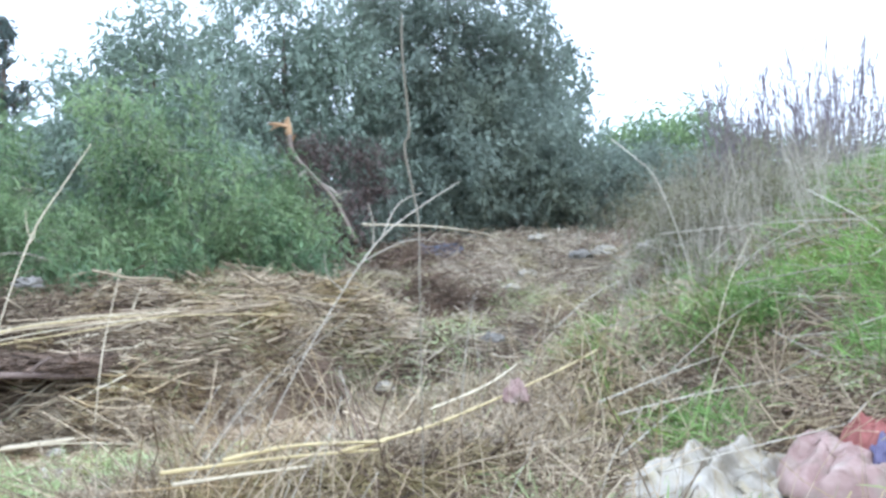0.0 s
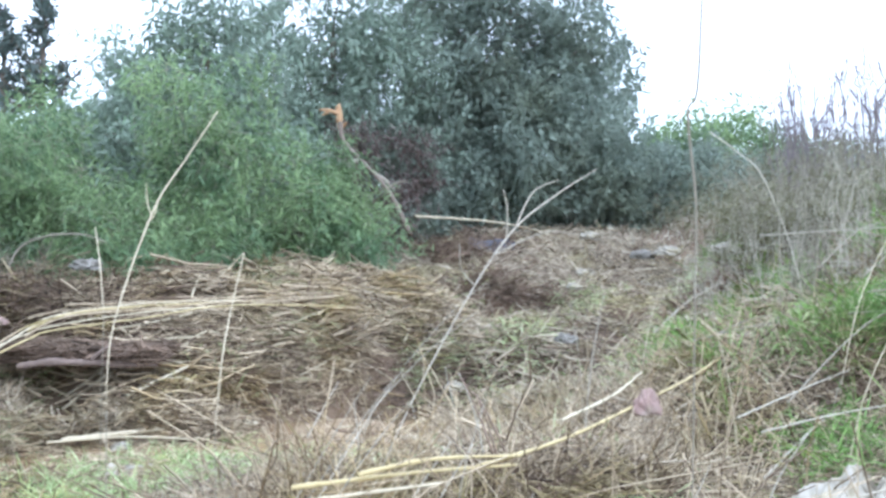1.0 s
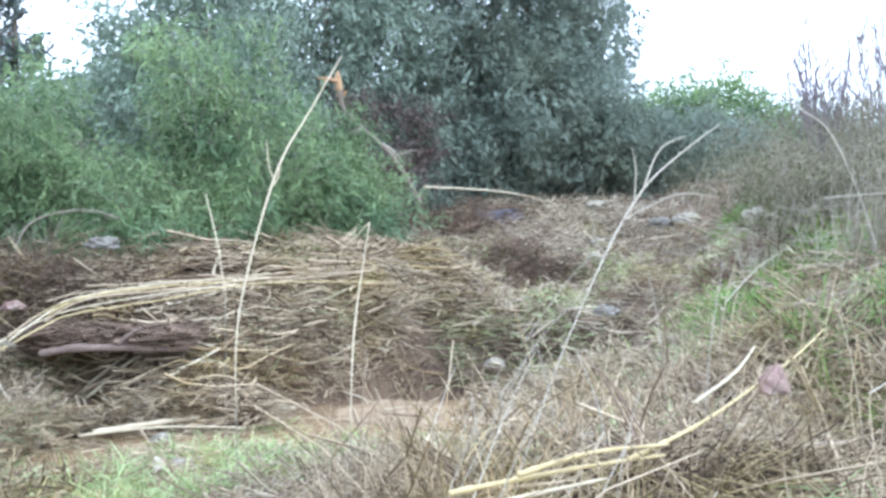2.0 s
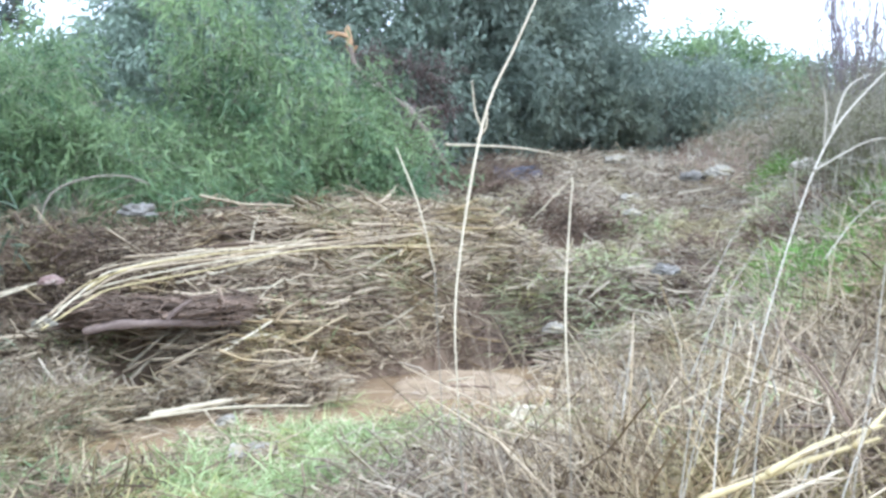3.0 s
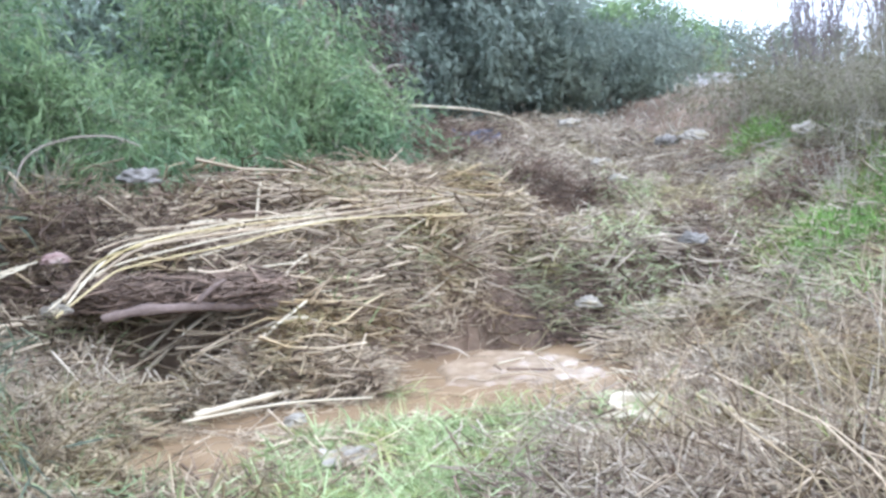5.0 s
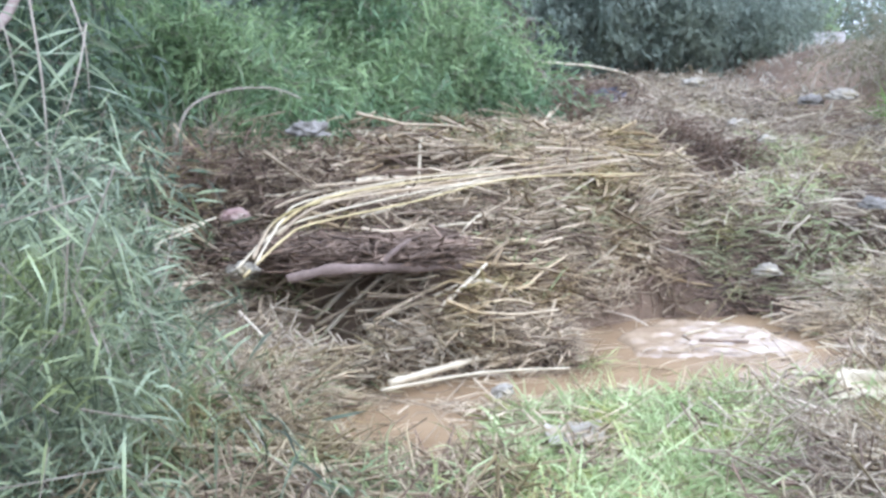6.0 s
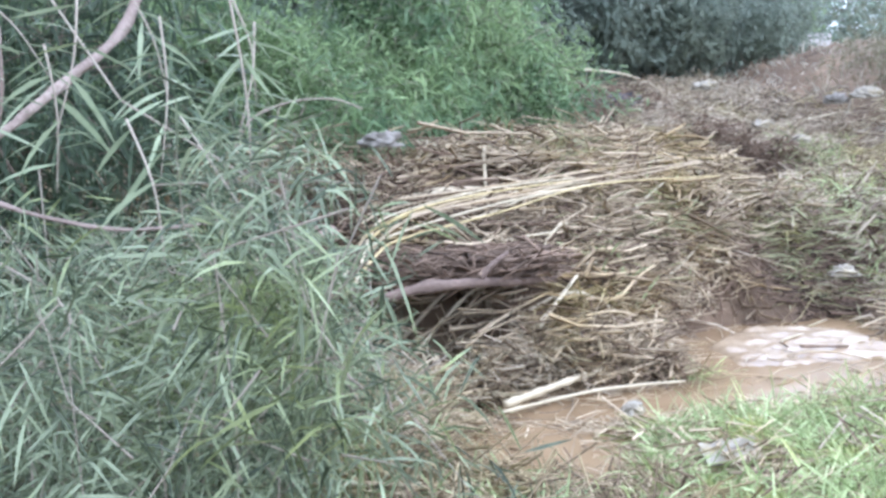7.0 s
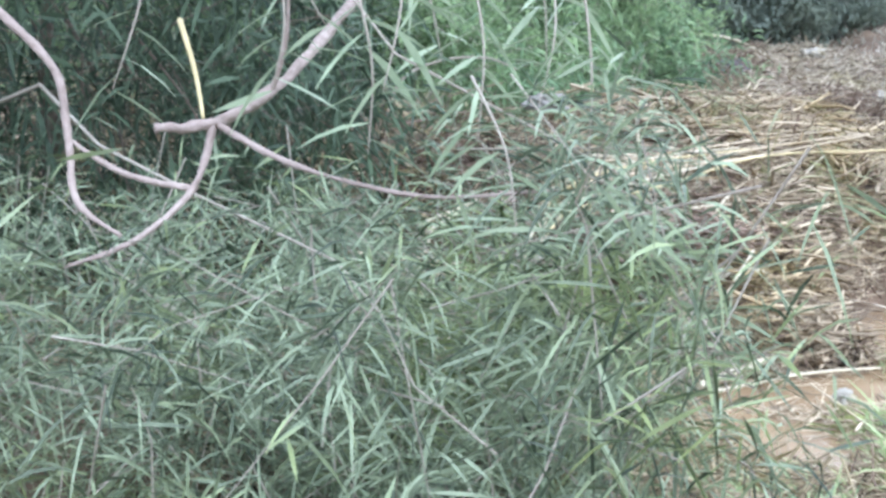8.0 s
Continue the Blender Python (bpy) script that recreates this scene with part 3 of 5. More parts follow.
grass("heap_grass", "limp pale green grass caught in the heap", scatter(1100, -2.6, 0.3, 8.7, 10.1, lambda x, y: smooth_step(-0.2, 0.4, waves(x, y, 2.6)) * (pool(x, y) < -0.4)), (0.15, 0.4), (0.004, 0.01), M_LIMP, 1.6, 0.2)
grass("bank_grass", "bright green grass on the bank", scatter(16000, -0.6, 7.5, 3.5, 15, bank_green), (0.16, 0.42), (0.008, 0.018), M_GRASS, 0.5)
grass("foot_grass", "bright yellow-green grass at the foot of the bank", rng.normal((1.65, 9.0), (0.26, 0.45), (2600, 2)), (0.14, 0.34), (0.007, 0.015), M_GRASS, 0.6)
grass("bag_side_grass", "fresh green grass round the bags", scatter(2600, 1.0, 2.9, 4.7, 6.8, lambda x, y: smooth_step(-0.2, 0.3, waves(x, y, 2.0)) * smooth_step(0.8, 1.1, ((x - 1.4) / 0.6) ** 2 + ((y - 4.35) / 0.42) ** 2)), (0.15, 0.42), (0.004, 0.01), M_GRASS, 0.6, 0.28)
grass("sparse_grass", "short green grass growing through the litter", scatter(7000, -5.5, 2.5, 3.5, 13, lambda x, y: smooth_step(0.0, 0.5, waves(x, y, 1.4)) * dry(x, y) * (1 - 0.8 * smooth_step(0.4, -0.8, x) * smooth_step(8.0, 9.0, y))), (0.1, 0.26), (0.005, 0.01), M_CUT, 0.8, 0.2)
grass("far_dry_grass", "pale tan dry grass on the far slope", scatter(8000, 0.5, 13, 14.5, 32, lambda x, y: smooth_step(0.3, 0.5, (x + 1) / (0.4 * y)) * 1.0), (0.12, 0.34), (0.012, 0.03), M_TAN, 0.5)


# ---- shrubs and trees ----
def plant(name, label, base, trunk, blobs, leaves, leaf, leaf_mat, bark=M_BARK, clump=0.35, per=22, droop=0.3, category="tree", shell=0.45, upward=0.0, cut=None, simple=False, limbs=12, level=1.0):
    """A trunk with limbs that run into leaf clumps spread through a few uneven lobes.
    trunk: list of (point, radius); blobs: list of (centre, half-axes); leaf: (length, width)."""
    root = tagged(new(name), label, category)
    root.location = base
    o = np.array(base)
    part("trunk", tube_mesh("trunk", [Vector(p) - Vector(base) for p, _ in trunk], [r for _, r in trunk], bark, 8), root)
    vol = np.array([b[1][0] * b[1][1] * b[1][2] for b in blobs]) ** 0.67
    n = max(8, leaves // per)
    pick = rng.choice(len(blobs), n, p=vol / vol.sum())
    C = np.array([b[0] for b in blobs])[pick]
    A = np.array([b[1] for b in blobs])[pick]
    d = unit(n)
    r = (shell + (1 - shell) * rng.random(n) ** 0.5) * (1 + 0.16 * rng.normal(size=n))
    centres = C + A * d * r[:, None]
    floor = ground_z(centres[:, 0], centres[:, 1]) + 0.08
    centres[:, 2] = np.maximum(centres[:, 2], floor + 0.1 * rng.random(n))
    if cut is not None:
        centres = centres[cut(centres)]
        n = len(centres)
    # limbs: from the trunk to some of the clumps
    m = min(n, limbs)
    pts = np.array([p for p, _ in trunk], float)
    start = pts[rng.integers(len(pts) // 2, len(pts), m)]
    end = centres[rng.choice(n, m, replace=False)]
    u = np.linspace(0, 1, 6)[None, :, None]
    sag = np.array([0, 0, 1.0]) * np.linalg.norm(end - start, axis=1)[:, None] * 0.12
    P = start[:, None] * (1 - u) + end[:, None] * u + sag[:, None] * (u * (1 - u) * 2) + rng.normal(0, 0.02, (m, 6, 3)) * np.linalg.norm(end - start, axis=1)[:, None, None]
    R = (trunk[-1][1] * rng.uniform(0.35, 0.8, m))[:, None] * np.linspace(1, 0.25, 6)
    for k in range(m):
        V, Q = tubes(P[k:k + 1] - o, R[k:k + 1], 6)
        part("limb", mesh_of("limb", V, Q, None, bark, True), root)
    # twigs and leaves
    stem = unit(n) + d[:n] * 0.6 + np.array([0, 0, upward])
    stem /= np.linalg.norm(stem, axis=1, keepdims=True)
    tw = centres[:, None] + stem[:, None] * (np.linspace(-0.5, 0.6, 3) * clump * 1.6)[None, :, None]
    tw += rng.normal(0, clump * 0.12, tw.shape)
    tw[..., 2] -= (np.linspace(0, 1, 3) ** 2 * clump * droop)[None]
    V, Q = tubes(tw - o, np.full((n, 3), 0.0022) * np.linspace(1.4, 0.5, 3), 3)
    part("twig_growth", mesh_of("twig_growth", V, Q, None, bark), root, kind="stuff")
    which = rng.integers(0, n, leaves)
    f = rng.uniform(-0.5, 0.6, leaves)
    at = centres[which] + stem[which] * (f * clump * 1.6)[:, None] + rng.normal(0, clump * 0.22, (leaves, 3))
    way = stem[which] * 0.8 + unit(leaves) * 0.9 - np.array([0, 0, droop])
    way[:, 2] *= level
    L = rng.uniform(0.55, 1.15, leaves) * leaf[0]
    V, Q, T = (lozenges if simple else blades)(at - o, way, L, L / leaf[0] * leaf[1] * rng.uniform(0.7, 1.2, leaves), L * rng.uniform(0, 0.45 if simple else 0.8, leaves))
    part("crown", mesh_of("crown", V, Q, T, leaf_mat), root, kind="stuff")
    return root


def gz(x, y):
    return float(ground_z(x, y))


def stand(x, y, h, lean=(0, 0), r=0.05):
    z = gz(x, y)
    return (x, y, z), [((x, y, z - 0.1), r), ((x + lean[0] * 0.5, y + lean[1] * 0.5, z + h * 0.5), r * 0.8), ((x + lean[0], y + lean[1], z + h), r * 0.45)]


# bright green saplings behind the heap
for x, y, w, h, n in ((-2.15, 12.4, 0.85, 1.25, 9000), (-3.1, 11.4, 1.15, 2.2, 13000), (-4.7, 11.0, 1.4, 1.75, 12000), (-6.4, 10.6, 1.5, 2.0, 9000), (-8.4, 10.8, 1.7, 2.2, 6000)):
    b, t = stand(x, y + 0.4, h * 0.7, (0.1, 0.0), 0.018)
    z = b[2]
    lobes = [((x, y, z + h * 0.28), (w, w * 0.9, h * 0.4))]
    for k in range(7):
        a, q = rng.uniform(0, 2 * np.pi), rng.uniform(0.35, 0.95) * w
        up = rng.uniform(0.35, 0.95)
        s = rng.uniform(0.22, 0.5)
        lobes.append(((x + q * math.cos(a), y + 0.5 * q * math.sin(a), z + h * up), (w * s, w * s, h * s * 0.8)))
    plant("sapling_bush", "dense bright green narrow-leaved bush behind the debris heap", b, t, lobes,
          n, (0.12, 0.02), M_LEAF_MID, M_TWIG, 0.34, 40, 0.15, "bush", 0.35, 0.8, cut=lambda c: c[:, 2] < 1.9 + 2.2 * np.clip(-1.75 - c[:, 0] + 0.15 * waves(c[:, 1], c[:, 2], 3.0), 0, 5))

# their low growth that hangs over the back of the heap
for x, y, w, h, n in ((-3.25, 10.5, 0.65, 0.95, 5500), (-4.05, 9.9, 0.75, 1.15, 7500), (-4.95, 10.0, 0.8, 1.3, 6000), (-6.0, 9.9, 0.9, 1.4, 5500), (-1.95, 12.6, 0.75, 1.55, 8000)):
    b, t = stand(x, y + 0.3, h * 0.7, (0.05, -0.1), 0.014)
    z = b[2]
    lobes = [((x, y, z + h * 0.4), (w, w * 0.55, h * 0.38))]
    for k in range(5):
        a, q = rng.uniform(0, 2 * np.pi), rng.uniform(0.3, 0.9) * w
        s = rng.uniform(0.25, 0.45)
        lobes.append(((x + q * math.cos(a), y + 0.4 * q * math.sin(a), z + h * rng.uniform(0.3, 1.0)), (w * s, w * s * 0.8, h * s * 0.8)))
    plant("low_sapling", "low bright green narrow-leaved growth hanging over the heap", b, t, lobes,
          n, (0.13, 0.017), M_LEAF_MID, M_TWIG, 0.3, 40, 0.25, "bush", 0.3, 0.5, cut=lambda c: c[:, 0] < -0.8 - 0.88 * (c[:, 2] - 1.67))

# taller grey-green bushes behind them
for x, y, w, h, n, m in ((-3.85, 13.4, 1.35, 4.0, 24000, M_LEAF_OLIVE), (-2.9, 14.6, 0.8, 1.9, 8000, M_LEAF_OLIVE), (-6.6, 13.6, 1.6, 1.9, 14000, M_LEAF_MID), (-9.0, 15.0, 2.2, 2.3, 12000, M_LEAF_OLIVE)):
    b, t = stand(x, y, h * 0.7, (0.2, 0.0), 0.05)
    z = b[2]
    plant("tall_bush", "tall grey-green bush with loose airy crown", b, t,
          [((x, y, z + h * 0.35), (w, w, h * 0.42)), ((x + 0.25 * w, y, z + h * 0.72), (w * 0.65, w * 0.6, h * 0.34)), ((x - 0.4 * w, y, z + h * 0.58), (w * 0.6, w * 0.6, h * 0.32))],
          n, (0.13, 0.043), m, M_BARK, 0.4, 50, 0.2, "bush", 0.3, simple=True)

# the big trees at the head of the bed
b, t = stand(0.9, 20.3, 4.2, (0.2, 0.0), 0.16)
plant("broad_tree", "large dense dark green tree reaching above view", b, t,
      [((1.0, 20, 6.3), (2.2, 2.0, 2.6)), ((-0.4, 19.6, 5.0), (1.7, 1.6, 2.3)), ((1.95, 20.2, 4.8), (1.35, 1.4, 2.1)), ((0.6, 18.8, 3.4), (2.3, 1.3, 1.6)), ((1.0, 19.0, 5.0), (1.6, 1.0, 1.6))],
      50000, (0.17, 0.055), M_LEAF_DARK, M_BARK, 0.5, 75, 0.2, "tree", 0.35, simple=True, limbs=16)
b, t = stand(-2.4, 18.2, 4.0, (-0.1, 0.0), 0.11)
plant("olive_tree", "tall grey-green tree with open leafy crown", b, t,
      [((-2.6, 18, 5.8), (1.25, 1.2, 2.2)), ((-3.4, 17.8, 4.4), (1.3, 1.2, 1.6)), ((-1.6, 18.2, 4.6), (1.1, 1.1, 1.7)), ((-2.0, 17.4, 3.0), (1.8, 0.8, 1.3))],
      27000, (0.15, 0.05), M_LEAF_OLIVE, M_BARK, 0.42, 50, 0.2, "tree", 0.3, simple=True)
for x, y, w, h, n in ((0.2, 18.9, 1.4, 1.7, 15000), (2.3, 19.6, 1.4, 1.9, 14000), (3.9, 20.5, 1.6, 1.7, 12000), (5.8, 23.5, 1.8, 1.3, 9000), (-1.4, 17.2, 0.9, 1.4, 8000), (-3.6, 15.6, 1.3, 1.6, 10000)):
    b, t = stand(x, y, h * 0.7, (0.1, 0.0), 0.05)
    z = b[2]
    plant("undergrowth_bush", "dark green undergrowth bush below the trees", b, t,
          [((x, y, z + h * 0.36), (w, w * 0.8, h * 0.5)), ((x + 0.4 * w, y, z + h * 0.66), (w * 0.6, w * 0.6, h * 0.35))],
          n, (0.14, 0.045), M_LEAF_DARK, M_BARK, 0.4, 45, 0.2, "bush", 0.3, simple=True)
b, t = stand(8.0, 30.0, 2.0, (0.1, 0.0), 0.12)
plant("round_bush", "rounded yellow-green bush on the far bank", b, t,
      [((8.2, 30, 4.5), (2.1, 1.8, 1.6)), ((6.4, 30, 3.9), (1.4, 1.5, 1.4)), ((9.8, 30, 3.7), (1.3, 1.5, 1.2))],
      26000, (0.22, 0.07), M_LEAF_MID, M_BARK, 0.5, 26, 0.1, "bush", 0.4, 0.5, simple=True)
b, t = stand(14.0, 36.0, 2.0, (0.1, 0.0), 0.12)
plant("far_bush", "low grey-green bush on the far bank", b, t,
      [((13, 36, 4.6), (2.2, 2.0, 1.5)), ((15.5, 36, 4.3), (2.6, 2.0, 1.5)), ((18.5, 37, 4.2), (3.0, 2.0, 1.6)), ((14, 36, 3.0), (4.5, 2.0, 1.2))], 20000, (0.25, 0.09), M_LEAF_OLIVE, M_BARK, 0.6, 26, 0.1, "bush", 0.4, 0.4, simple=True)
# the wood that closes the view behind
for x, y, w, h in ((-20, 27, 3.5, 4.2), (-15.5, 25, 3.2, 4.0), (-11.5, 24, 3.0, 2.6), (-8, 23, 2.6, 3.4), (-4.8, 24, 2.6, 3.8), (-1.5, 26, 2.8, 4.2), (2.2, 27, 2.8, 3.9)):
    b, t = stand(x, y, h * 0.7, (0.1, 0.0), 0.12)
    z = b[2]
    plant("background_tree", "dense grey-green tree in the wood behind", b, t,
          [((x, y, z + h * 0.35), (w, w * 0.6, h * 0.45)), ((x + 0.3 * w, y, z + h * 0.7), (w * 0.6, w * 0.5, h * 0.32))],
          9000, (0.26, 0.12), M_LEAF_OLIVE, M_BARK, 0.6, 26, 0.2, "tree", 0.3, simple=True, limbs=6)


def conifer(x, y, h, w):
    z = gz(x, y)
    root = tagged(new("conifer"), "dark spire-shaped conifer in the distance", "tree")
    root.location = (x, y, z)
    part("trunk", tube_mesh("trunk", [(0, 0, -0.2), (0, 0, h * 0.5), (0, 0, h)], [0.16, 0.09, 0.02], M_BARK), root)
    n = 64
    u = rng.random(n) ** 0.8
    ang = rng.uniform(0, 2 * np.pi, n)
    R = w * (1.02 - u) * rng.uniform(0.6, 1.1, n) + 0.1
    s = np.stack([np.zeros(n), np.zeros(n), h * (0.12 + 0.86 * u)], axis=-1)
    e = s + np.stack([np.cos(ang) * R, np.sin(ang) * R, 0.25 * R], axis=-1)
    v = np.linspace(0, 1, 5)[None, :, None]
    P = s[:, None] * (1 - v) + e[:, None] * v
    P[..., 2] -= (0.25 * R)[:, None] * np.sin(np.linspace(0, 1, 5) * np.pi)[None]
    V, Q = tubes(P, np.full((n, 5), 0.03), 3)
    part("branch_growth", mesh_of("branch_growth", V, Q, None, M_BARK), root, kind="stuff")
    m = n * 40
    k = rng.integers(0, n, m)
    f = rng.random(m) ** 0.7
    at = s[k] * (1 - f[:, None]) + e[k] * f[:, None] + rng.normal(0, 0.06, (m, 3))
    at[:, 2] -= 0.25 * R[k] * np.sin(f * np.pi)
    L = rng.uniform(0.12, 0.3, m)
    V, Q, T = lozenges(at, unit(m) + np.array([0, 0, 0.5]), L, L * 0.3, L * 0.1)
    part("crown", mesh_of("crown", V, Q, T, M_NEEDLE), root, kind="stuff")


conifer(-10.4, 25, 7.8 - gz(-10.4, 25), 2.0)
conifer(-11.5, 25.3, 7.7 - gz(-11.5, 25.3), 1.8)

# the leaning broken tree
root = tagged(new("broken_tree"), "leaning dead tree trunk snapped off with pale orange splintered break", "dead tree")
root.location = (-1.1, 13.9, gz(-1.1, 13.9))
o = Vector(root.location)
part("trunk", tube_mesh("trunk", [Vector(p) - o for p in ((-0.95, 13.6, 1.7), (-1.3, 14.2, 2.35), (-1.75, 15.0, 2.85), (-2.05, 15.6, 3.2), (-2.12, 15.8, 3.5))], [0.036, 0.034, 0.032, 0.034, 0.045], M_BARK), root)
for a, e, r in (((-1.75, 15.0, 2.85), (-1.95, 14.9, 2.65), 0.03), ((-1.5, 14.6, 2.6), (-1.2, 14.5, 2.35), 0.025), ((-1.3, 14.2, 2.35), (-1.0, 14.0, 2.45), 0.02)):
    part("side_branch", tube_mesh("side_branch", [Vector(a) - o, (Vector(a) + Vector(e)) / 2 - o + Vector((0, 0, 0.04)), Vector(e) - o], [r, r * 0.8, r * 0.3], M_TWIG), root)
for a, e, r in (((-2.12, 15.8, 3.4), (-2.15, 15.8, 3.8), 0.05), ((-2.16, 15.8, 3.5), (-2.19, 15.8, 3.76), 0.03), ((-2.1, 15.8, 3.62), (-2.46, 15.8, 3.7), 0.04), ((-2.3, 15.8, 3.66), (-2.44, 15.8, 3.58), 0.025), ((-2.1, 15.8, 3.4), (-2.02, 15.75, 3.5), 0.03)):
    part("splinter", tube_mesh("splinter", [Vector(a) - o, (Vector(a) + Vector(e)) / 2 - o + Vector((0.01, 0, 0.02)), Vector(e) - o], [r, r * 0.85, r * 0.35], M_SPLIT, 5, 3), root, "pale orange splintered wood")

M_RUST = mat("rusty_dead_leaf", (0.07, 0.056, 0.05), (0.2, 0.15, 0.13), 0.8, 20, 0, 0.8, 0.8, 0.15)
for x, y, z, r, n in ((-1.9, 16.3, 3.3, 0.5, 1500), (-0.9, 16.8, 3.2, 0.45, 1300), (-1.3, 15.0, 2.2, 0.5, 1500)):
    b = (x, y, gz(x, y))
    plant("dead_bush", "rusty brown dead bush tangled below the broken tree", b, [(b, 0.03), ((x, y, z - 0.4), 0.025), ((x, y, z), 0.015)], [((x, y, z), (r, r * 0.6, r * 0.7)), ((x, y, z - 0.5), (r * 0.8, r * 0.5, r * 0.6))],
          n, (0.12, 0.03), M_RUST, M_BARK, 0.3, 20, 0.2, "bush", 0.2, simple=True, limbs=8)

# the acacia beside the walk
edge = lambda c: ~((c[:, 1] < 5.78) & (c[:, 2] > 0.9) & (c[:, 2] < 2.0) & (c[:, 0] > -5.75) & (c[:, 0] < -4.45)) & ~((c[:, 1] < 7.7) & (c[:, 2] > 0.98 + 0.3 * (c[:, 0] > -4.32)) & (c[:, 2] < 2.6) & (waves(c[:, 0] * 2, c[:, 2] * 2, 3.0) < 0.74)) & (c[:, 0] < -4.24 + 0.26 * (c[:, 1] < 5.55) + 0.35 * smooth_step(0.9, 0.2, c[:, 2]) + 0.12 * waves(c[:, 1] * 2, c[:, 2] * 2, 2.0))
b, t = stand(-6.4, 7.5, 2.2, (0.1, -0.2), 0.05)
branch = None
# the highest lobes, out of view, are added to shade the leaves below
acacia = plant("acacia_bush", "grey-green bush with long narrow drooping leaves", b, t,
      [((-5.4, 6.2, 0.75), (1.75, 1.35, 0.75)), ((-5.6, 6.6, 1.7), (1.8, 1.3, 0.9)), ((-6.6, 6.4, 1.5), (1.5, 1.5, 1.4)), ((-4.6, 6.0, 0.9), (0.9, 0.9, 0.9)), ((-4.5, 5.5, 1.15), (0.6, 0.6, 0.75)), ((-6.0, 6.5, 2.7), (2.0, 1.7, 0.6)), ((-5.0, 6.0, 2.5), (0.9, 1.2, 0.5)), ((-4.3, 5.2, 0.85), (0.42, 0.42, 0.75)), ((-4.9, 5.7, 0.4), (1.1, 0.8, 0.45)), ((-5.9, 6.7, 3.4), (2.1, 1.7, 0.6)), ((-4.2, 5.4, 0.9), (0.3, 0.4, 0.45))],
      58000, (0.13, 0.0086), M_LEAF_NEAR, M_TWIG, 0.3, 30, 0.12, "bush", 0.2, 0.0, edge, limbs=5, level=0.5)


def spray(root, a, e, n, leaf):
    """A thin hanging shoot with long narrow leaves set alternately along it."""
    o, a, e = Vector(root.location), Vector(a), Vector(e)
    mid = (a + e) / 2 + Vector((0.02, -0.02, 0.01))
    shoot = part("shoot", tube_mesh("shoot", [a - o, mid - o, e - o], [0.0035, 0.0025, 0.0012], M_TWIG, 5), root, "thin hanging shoot")
    u = np.linspace(0.08, 1.0, n)[:, None]
    at = np.array(a) * (1 - u) ** 2 + np.array(mid) * 2 * u * (1 - u) + np.array(e) * u ** 2
    sign = np.where(np.arange(n) % 2, 1.0, -1.0)[:, None]
    way = sign * np.array([0.9, 0.1, 0.0]) + rng.normal(0, 0.3, (n, 3)) + np.array(e - a)[None] * rng.uniform(0.2, 1.6, (n, 1))
    L = leaf * rng.uniform(0.7, 1.15, n)
    V, Q, T = blades(at - np.array(o), way, L, L * rng.uniform(0.09, 0.125, n), L * rng.uniform(0.0, 0.45, n), side=np.tile([0.1, 0.3, 1.0], (n, 1)) + rng.normal(0, 0.35, (n, 3)))
    for k in range(n):
        f = np.arange(7) + 7 * k
        part("leaf", mesh_of("leaf", V[f], np.array([[0, 1, 3, 2], [2, 3, 5, 4]]), np.array([[4, 5, 6]]), M_LEAF_SPRAY, True), shoot)


M_LEAF_SPRAY = mat("pale_grey_green_leaf", (0.2, 0.26, 0.16), (0.46, 0.55, 0.36), 0.4, 20, 0.1, 0.3, 6.0, 0.3, 0.4, patch=1.2)
for a, e, n in (((-4.47, 5.55, 1.62), (-4.48, 5.4, 1.22), 13), ((-4.9, 5.6, 1.6), (-4.93, 5.58, 1.34), 9), ((-4.29, 5.3, 1.66), (-4.27, 5.28, 1.08), 16), ((-4.52, 5.2, 1.36), (-4.45, 5.1, 1.05), 10),
                ((-4.24, 5.72, 1.62), (-4.31, 5.58, 1.28), 10), ((-4.64, 5.42, 1.66), (-4.69, 5.3, 1.33), 10), ((-4.73, 5.45, 1.55), (-4.72, 5.4, 1.2), 11), ((-4.3, 5.8, 1.7), (-4.25, 5.75, 1.4), 9),
                ((-5.2, 5.7, 1.7), (-5.3, 5.65, 1.35), 10), ((-5.0, 5.9, 1.75), (-4.8, 5.8, 1.5), 9), ((-4.6, 6.0, 1.75), (-4.5, 5.9, 1.42), 10)):
    spray(acacia, a, e, n, 0.15)

M_BRANCH = mat("pinkish_branch_bark", (0.17, 0.125, 0.105), (0.46, 0.38, 0.33), 0.75, 45, 0.6, 0.3, 6.0, patch=1.2)
# added shrub whose dark leaf colour paints the shade between the acacia's leaves
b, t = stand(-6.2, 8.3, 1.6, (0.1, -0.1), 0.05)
plant("shade_fill_shrub", "dense shrub with leaves coloured as shade, filling gaps behind the acacia", b, t,
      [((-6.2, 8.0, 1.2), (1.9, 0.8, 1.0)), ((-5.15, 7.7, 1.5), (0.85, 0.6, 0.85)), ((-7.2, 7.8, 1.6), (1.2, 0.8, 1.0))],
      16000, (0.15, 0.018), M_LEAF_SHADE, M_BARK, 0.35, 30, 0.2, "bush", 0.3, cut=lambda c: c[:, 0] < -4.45)

